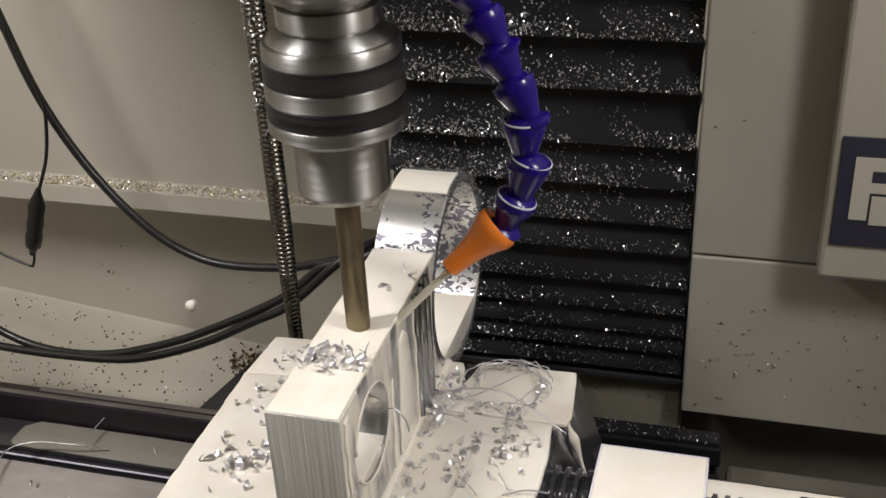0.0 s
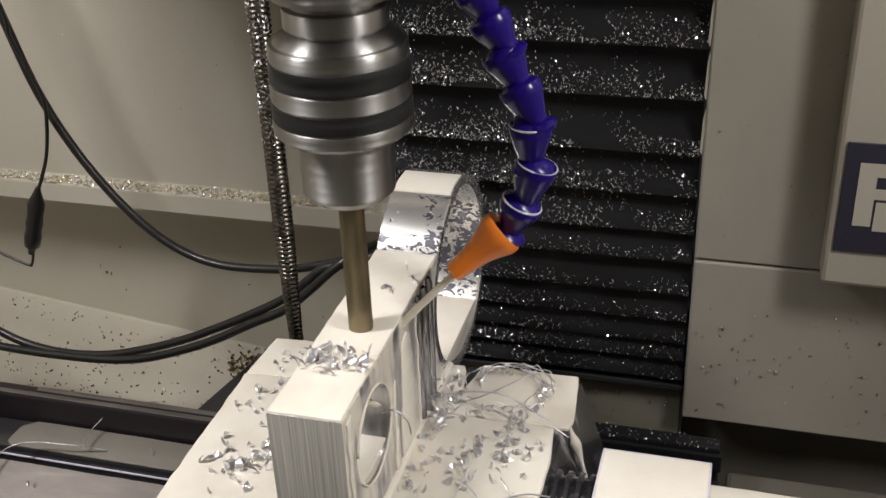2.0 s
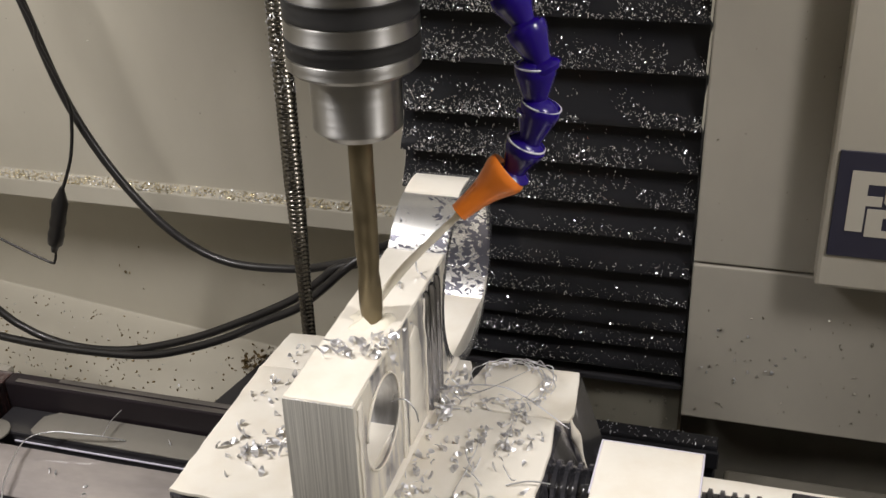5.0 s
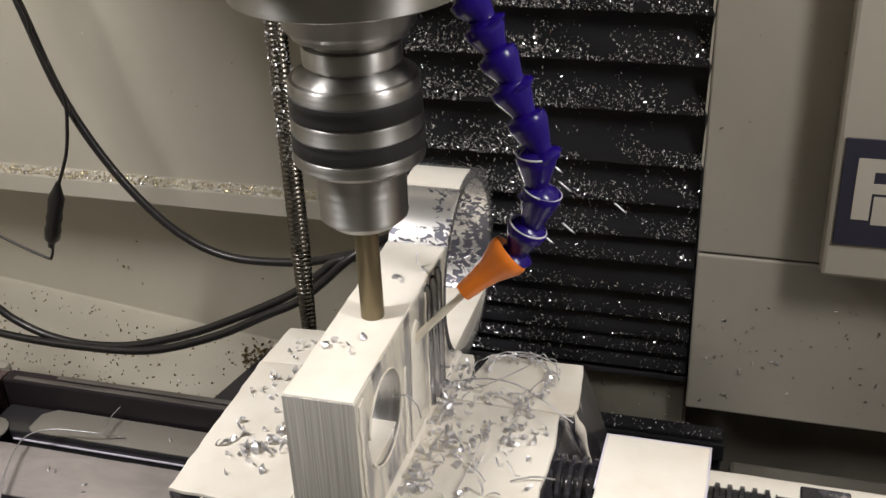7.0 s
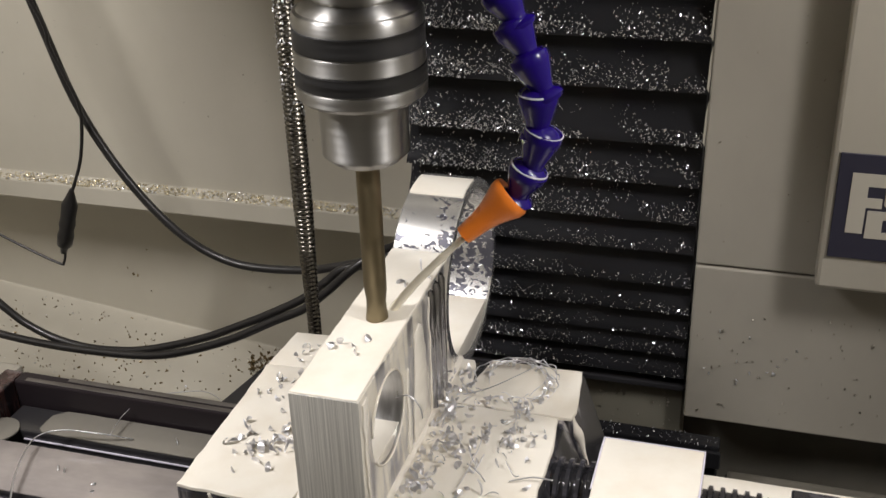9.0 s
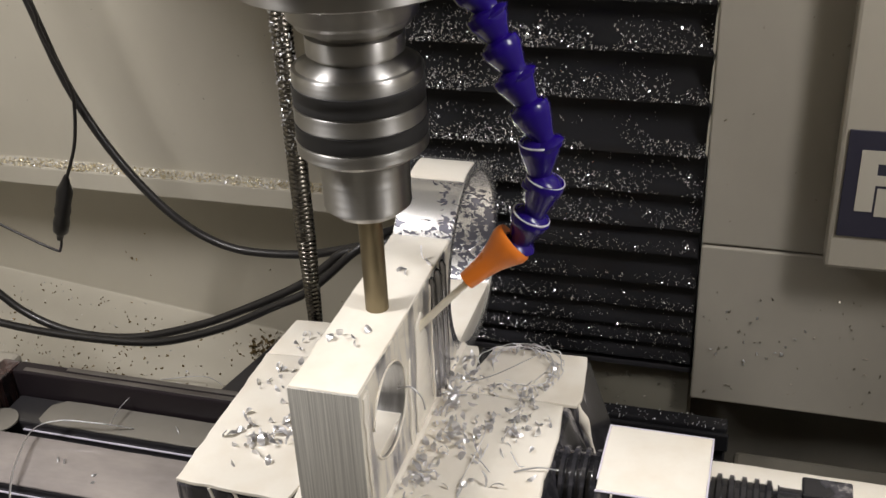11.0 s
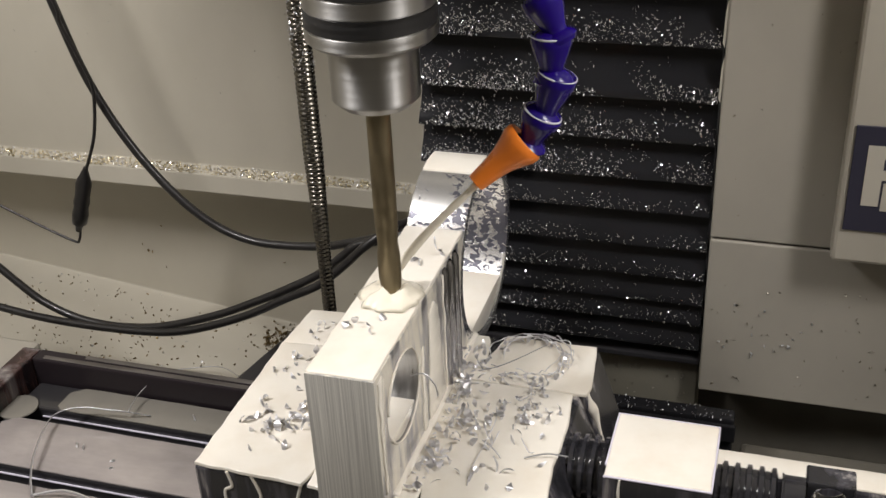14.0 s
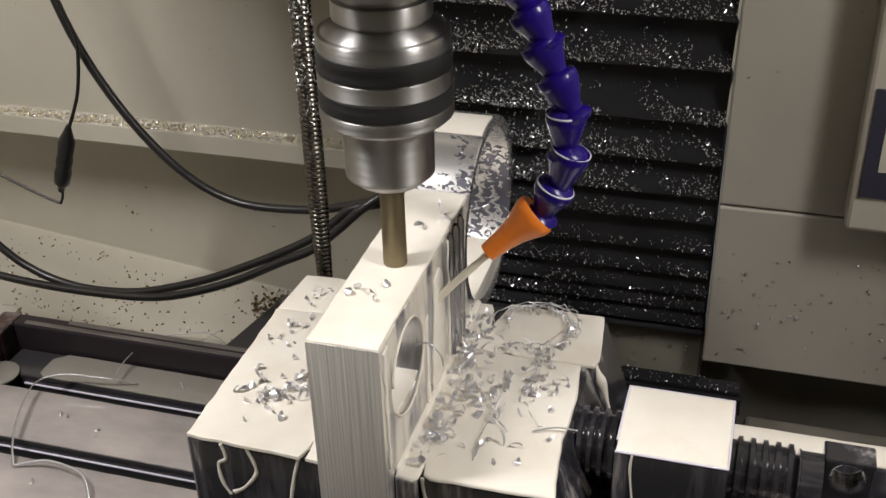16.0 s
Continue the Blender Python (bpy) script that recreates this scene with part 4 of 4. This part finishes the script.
FY = 0.0118
drip([(-0.062, FY, VT), (-0.060, FY, VT - 0.010), (-0.065, FY, VT - 0.015), (-0.064, FY, VT - 0.028), (-0.060, FY, VT - 0.036)], 0.0015)
drip([(-0.047, FY, VT), (-0.043, FY, VT - 0.010), (-0.043, FY, VT - 0.018), (-0.051, FY, VT - 0.029), (-0.058, FY, VT - 0.034)], 0.0016)
drip([(-0.016, FY, VT), (-0.020, FY, VT - 0.014), (-0.024, FY, VT - 0.035)], 0.0014)
drip([(0.052, 0.0137, VT), (0.053, 0.0137, VT - 0.012), (0.058, 0.0137, VT - 0.030)], 0.0014)
drip([(0.1218, 0.136, VT - 0.001), (0.1240, 0.134, VT - 0.008), (0.1268, 0.134, VT - 0.016), (0.1312, 0.1335, VT - 0.030), (0.1330, 0.1330, VT - 0.036)], lambda u: 0.0013 + 0.0026 * max(0.0, math.sin(u * 4.6 - 0.3)) ** 2)
drip([(0.155, 0.0510, 0.1195), (0.1545, 0.0510, 0.108), (0.157, 0.0510, 0.085)], 0.0009)

# ---- specks on the walls ----
def litter(name, points, lo, hi, label, material=CHIP, seed=1):
    q = random.Random(seed)
    bm = bmesh.new()
    for p in points:
        speck(bm, p, q.uniform(lo, hi), any_turn(q), q, 0.45, 0.9)
    return tagged(obj(name, bm, material), label, "metal chips", kind="stuff")


q = random.Random(21)
GRIT = m_metal("dull_metal_grit", (0.34, 0.315, 0.27), 0.4)
BROWN = m_metal("brown_oily_grit", (0.22, 0.165, 0.09), 0.4)
GOLD = m_metal("pale_golden_grit", (0.72, 0.64, 0.44), 0.3)


def slope_point():
    s, x = q.random(), q.uniform(-0.54, -0.08)
    if s < 0.02:
        h, low = q.uniform(0.1, 0.8), pan_height(x, 0.472)
        return (x, 0.4715 - h * 0.014, low + h * (0.081 - low))
    y = 0.469 - 0.16 * q.random() ** 0.8
    return (x, y, pan_height(x, y) + 0.0006)


litter("wall_litter", [slope_point() for i in range(560)], 0.0014, 0.0032, "brown grit and chips stuck to the wet chip slope", BROWN, 2)
litter("wall_litter", [slope_point() for i in range(110)], 0.0008, 0.0026, "bright chips stuck to the wet chip slope", CHIP, 3)
litter("ledge_litter", [(q.uniform(-0.56, -0.05), 0.3945 + 0.0105 * (k := q.random()), 0.1034 + 0.0040 * k) for i in range(1700)], 0.0006, 0.0022, "fine golden and silver chips heaped on the ledge", GOLD, 4)
litter("ledge_litter", [(q.uniform(-0.56, -0.05), 0.3945 + 0.0105 * (k := q.random()), 0.1037 + 0.0040 * k) for i in range(700)], 0.0006, 0.0020, "fine silver chips heaped on the ledge", CHIP, 5)
litter("wall_litter", [(q.uniform(-0.52, -0.05), 0.4046, q.uniform(0.12, 0.36)) for i in range(70)], 0.0006, 0.0016, "tiny dark specks on the cream wall", GRIT, 6)
litter("panel_litter", [(q.uniform(0.184, 0.36), 0.3136, q.uniform(0.004, 0.100)) for i in range(64)], 0.0012, 0.0027, "chips stuck to the grey beige panel", GRIT, 7)
litter("panel_litter", [(0.190 + abs(q.gauss(0.015, 0.035)), 0.3134, q.uniform(0.02, 0.080)) for i in range(14)], 0.0017, 0.0032, "bright chips stuck to the grey beige panel", CHIP, 8)
litter("panel_litter", [(q.uniform(0.182, 0.262), 0.3141, q.uniform(0.14, 0.32)) for i in range(12)], 0.0010, 0.0026, "sparse chips stuck to the grey beige panel", GRIT, 9)
litter("panel_litter", [(q.uniform(0.11, 0.172), 0.3265, q.uniform(-0.03, 0.015)) for i in range(30)], 0.0010, 0.0026, "grit stuck to the beige strip", GRIT, 10)

# specks clinging to the low cables
litter("cable_litter", [(x, 0.2935 + q.uniform(-0.001, 0.001), -0.0095 + 0.00001 * i + 0.0000) for i, x in enumerate(q.uniform(-0.40, -0.28) for k in range(40))], 0.0006, 0.0014, "tiny chips clinging to the cable", CHIP, 12)

litter("wall_litter", [(x, y, pan_height(x, y) + 0.0004 + abs(q.gauss(0, 0.002))) for x, y in ((q.gauss(-0.240, 0.012), min(0.468, q.gauss(0.440, 0.010))) for i in range(230))], 0.0014, 0.0044, "brown crust of chips at the end of the chip slope", BROWN, 15)
litter("guard_litter", [(q.uniform(-0.184, -0.162), min(0.350, q.gauss(0.342, 0.008)), -0.0214) for i in range(90)], 0.0012, 0.0042, "brown crusted chips on the guard plate", GRIT, 13)

# drops and chips in flight
flying = []
def drop(rows, size):
    bm = bmesh.new()
    bmesh.ops.create_icosphere(bm, subdivisions=2, radius=size)
    for v in bm.verts:
        v.co *= 1 + 0.3 * noise.noise(v.co * 400)
    ob = tagged(obj("coolant_drop", bm, COOLANT, True), "small cream drop of coolant thrown off by the cutter", "coolant drop", "drops thrown off")
    flying.append((ob, rows))


drop([(0.0, (-0.150, 0.200, 0.121)), (0.12, (-0.200, 0.250, 0.040)), (0.3, (-0.25, 0.300, -0.110)), (16.0, (-0.25, 0.300, -0.110))], 0.0042)


def thrown(pts, width, rest, when, away):
    """A shaving that lies at rest, is flung off by the cutter past a given place and drops into the pan."""
    mid = sum((Vector(p) for p in pts), Vector()) / len(pts)
    bm = tube(spline([Vector(p) - mid for p in pts], 8), lambda u: width * (0.35 + 0.65 * u), 6, flat=0.3)
    ob = tagged(obj("shaving", bm, CHIP, True), "thin aluminium shaving flung off by the cutter", "metal shaving", "aluminium shavings")
    flying.append((ob, [(0.0, rest), (when - 0.25, rest), (when - 0.05, mid - 0.35 * Vector(away)), (when + 0.05, mid + 0.35 * Vector(away)), (when + 0.35, (-0.30, 0.36, -0.100)), (16.0, (-0.30, 0.36, -0.100))]))


thrown([(0.000, 0.120, 0.186), (-0.045, 0.150, 0.187), (-0.090, 0.150, 0.179), (-0.112, 0.150, 0.172), (-0.128, 0.152, 0.162)], 0.0009, (0.052, 0.128, JZ + 0.004), 8.0, (-0.02, 0.004, -0.004))
thrown([(-0.112, 0.190, 0.152), (-0.126, 0.195, 0.153), (-0.138, 0.200, 0.147)], 0.0009, (0.055, 0.118, JZ + 0.003), 0.5, (-0.03, 0.006, -0.004))
thrown([(0.030, 0.105, 0.262), (-0.005, 0.110, 0.236), (-0.040, 0.115, 0.222), (-0.062, 0.120, 0.216)], 0.0007, (0.050, 0.138, JZ + 0.004), 14.6, (-0.03, 0.0, -0.012))
for p in ((0.0950, 0.20, 0.2385), (0.0985, 0.21, 0.2215), (0.1300, 0.22, 0.2050), (0.1010, 0.21, 0.1930), (0.0900, 0.20, 0.1900)):
    x, y, z = p
    bm = tube(spline([(-0.0035, 0, 0.003), (0, 0, 0), (0.0035, 0, -0.003)], 4), 0.00045, 6, flat=0.4)
    ob = tagged(obj("metal_chip", bm, CHIP, True), "small aluminium chip flung past the hose", "metal chip", "aluminium chips")
    home = (W + 0.010 + 0.1 * (x - 0.09), 0.125 + 0.4 * (z - 0.19), JZ + 0.004)
    flying.append((ob, [(0.0, home), (6.85, home), (6.97, (x - 0.006, y - 0.004, z + 0.004)), (7.03, (x + 0.006, y + 0.004, z - 0.004)), (7.2, (x + 0.02, 0.300, -0.045)), (16.0, (x + 0.02, 0.300, -0.045))]))


# ---- what moves ----
LIFT = [(0.0, 0.0262), (0.5, 0.0436), (1.0, 0.0618), (1.5, 0.0438), (2.0, 0.0245), (2.5, 0.0110), (3.0, 0.0070), (3.5, 0.0066), (4.0, 0.0170), (4.2, 0.0245), (4.6, 0.0410), (5.1, 0.0600), (5.6, 0.0440), (6.3, 0.0180), (6.5, 0.0099), (7.0, 0.0057), (7.5, 0.0032), (8.0, 0.0052), (8.5, 0.0255), (9.0, 0.0445), (9.2, 0.0510), (9.5, 0.0590), (10.0, 0.0460), (10.6, 0.0220), (11.1, 0.0065), (11.5, 0.0040), (12.0, 0.0), (12.5, -0.0012), (13.0, 0.0200), (13.5, 0.0426), (14.0, 0.0632), (14.5, 0.0570), (15.0, 0.0365), (15.5, 0.0134), (16.0, -0.0017)]


def motions():
    """The head, its hose, jet and conduit rise and sink together; the cutter turns; the pleats follow the head."""
    for ob in (head, hose, jet, conduit):
        x, y, z = ob.location
        walk(ob, [(t, pose(x, y, z + d)) for t, d in LIFT])
    for ob in (chuck, end_mill):
        walk(ob, [(k * 0.1, pose(0, 0, 0, 0, 0, -80.0 * k)) for k in range(161)])
    for ob, to, late in washed:
        a, turn = ob.matrix_basis.translation.copy(), ob.matrix_basis.to_quaternion().to_matrix().to_4x4()
        edge = Vector((W + 0.004, (a.y + to.y) / 2, TOP + 0.004))
        walk(ob, [(0.0, Matrix.Translation(a) @ turn), (4.3 + late, Matrix.Translation(a) @ turn), (4.9 + late, Matrix.Translation(edge) @ turn), (5.3 + late, Matrix.Translation(to) @ turn), (16.0, Matrix.Translation(to) @ turn)])
    for ob, rows in flying:
        walk(ob, [(t, pose(*p)) for t, p in rows])
    for ob, z, share in pleats:
        walk(ob, [(t, pose(0, 0, z + share * d)) for t, d in LIFT])


motions()
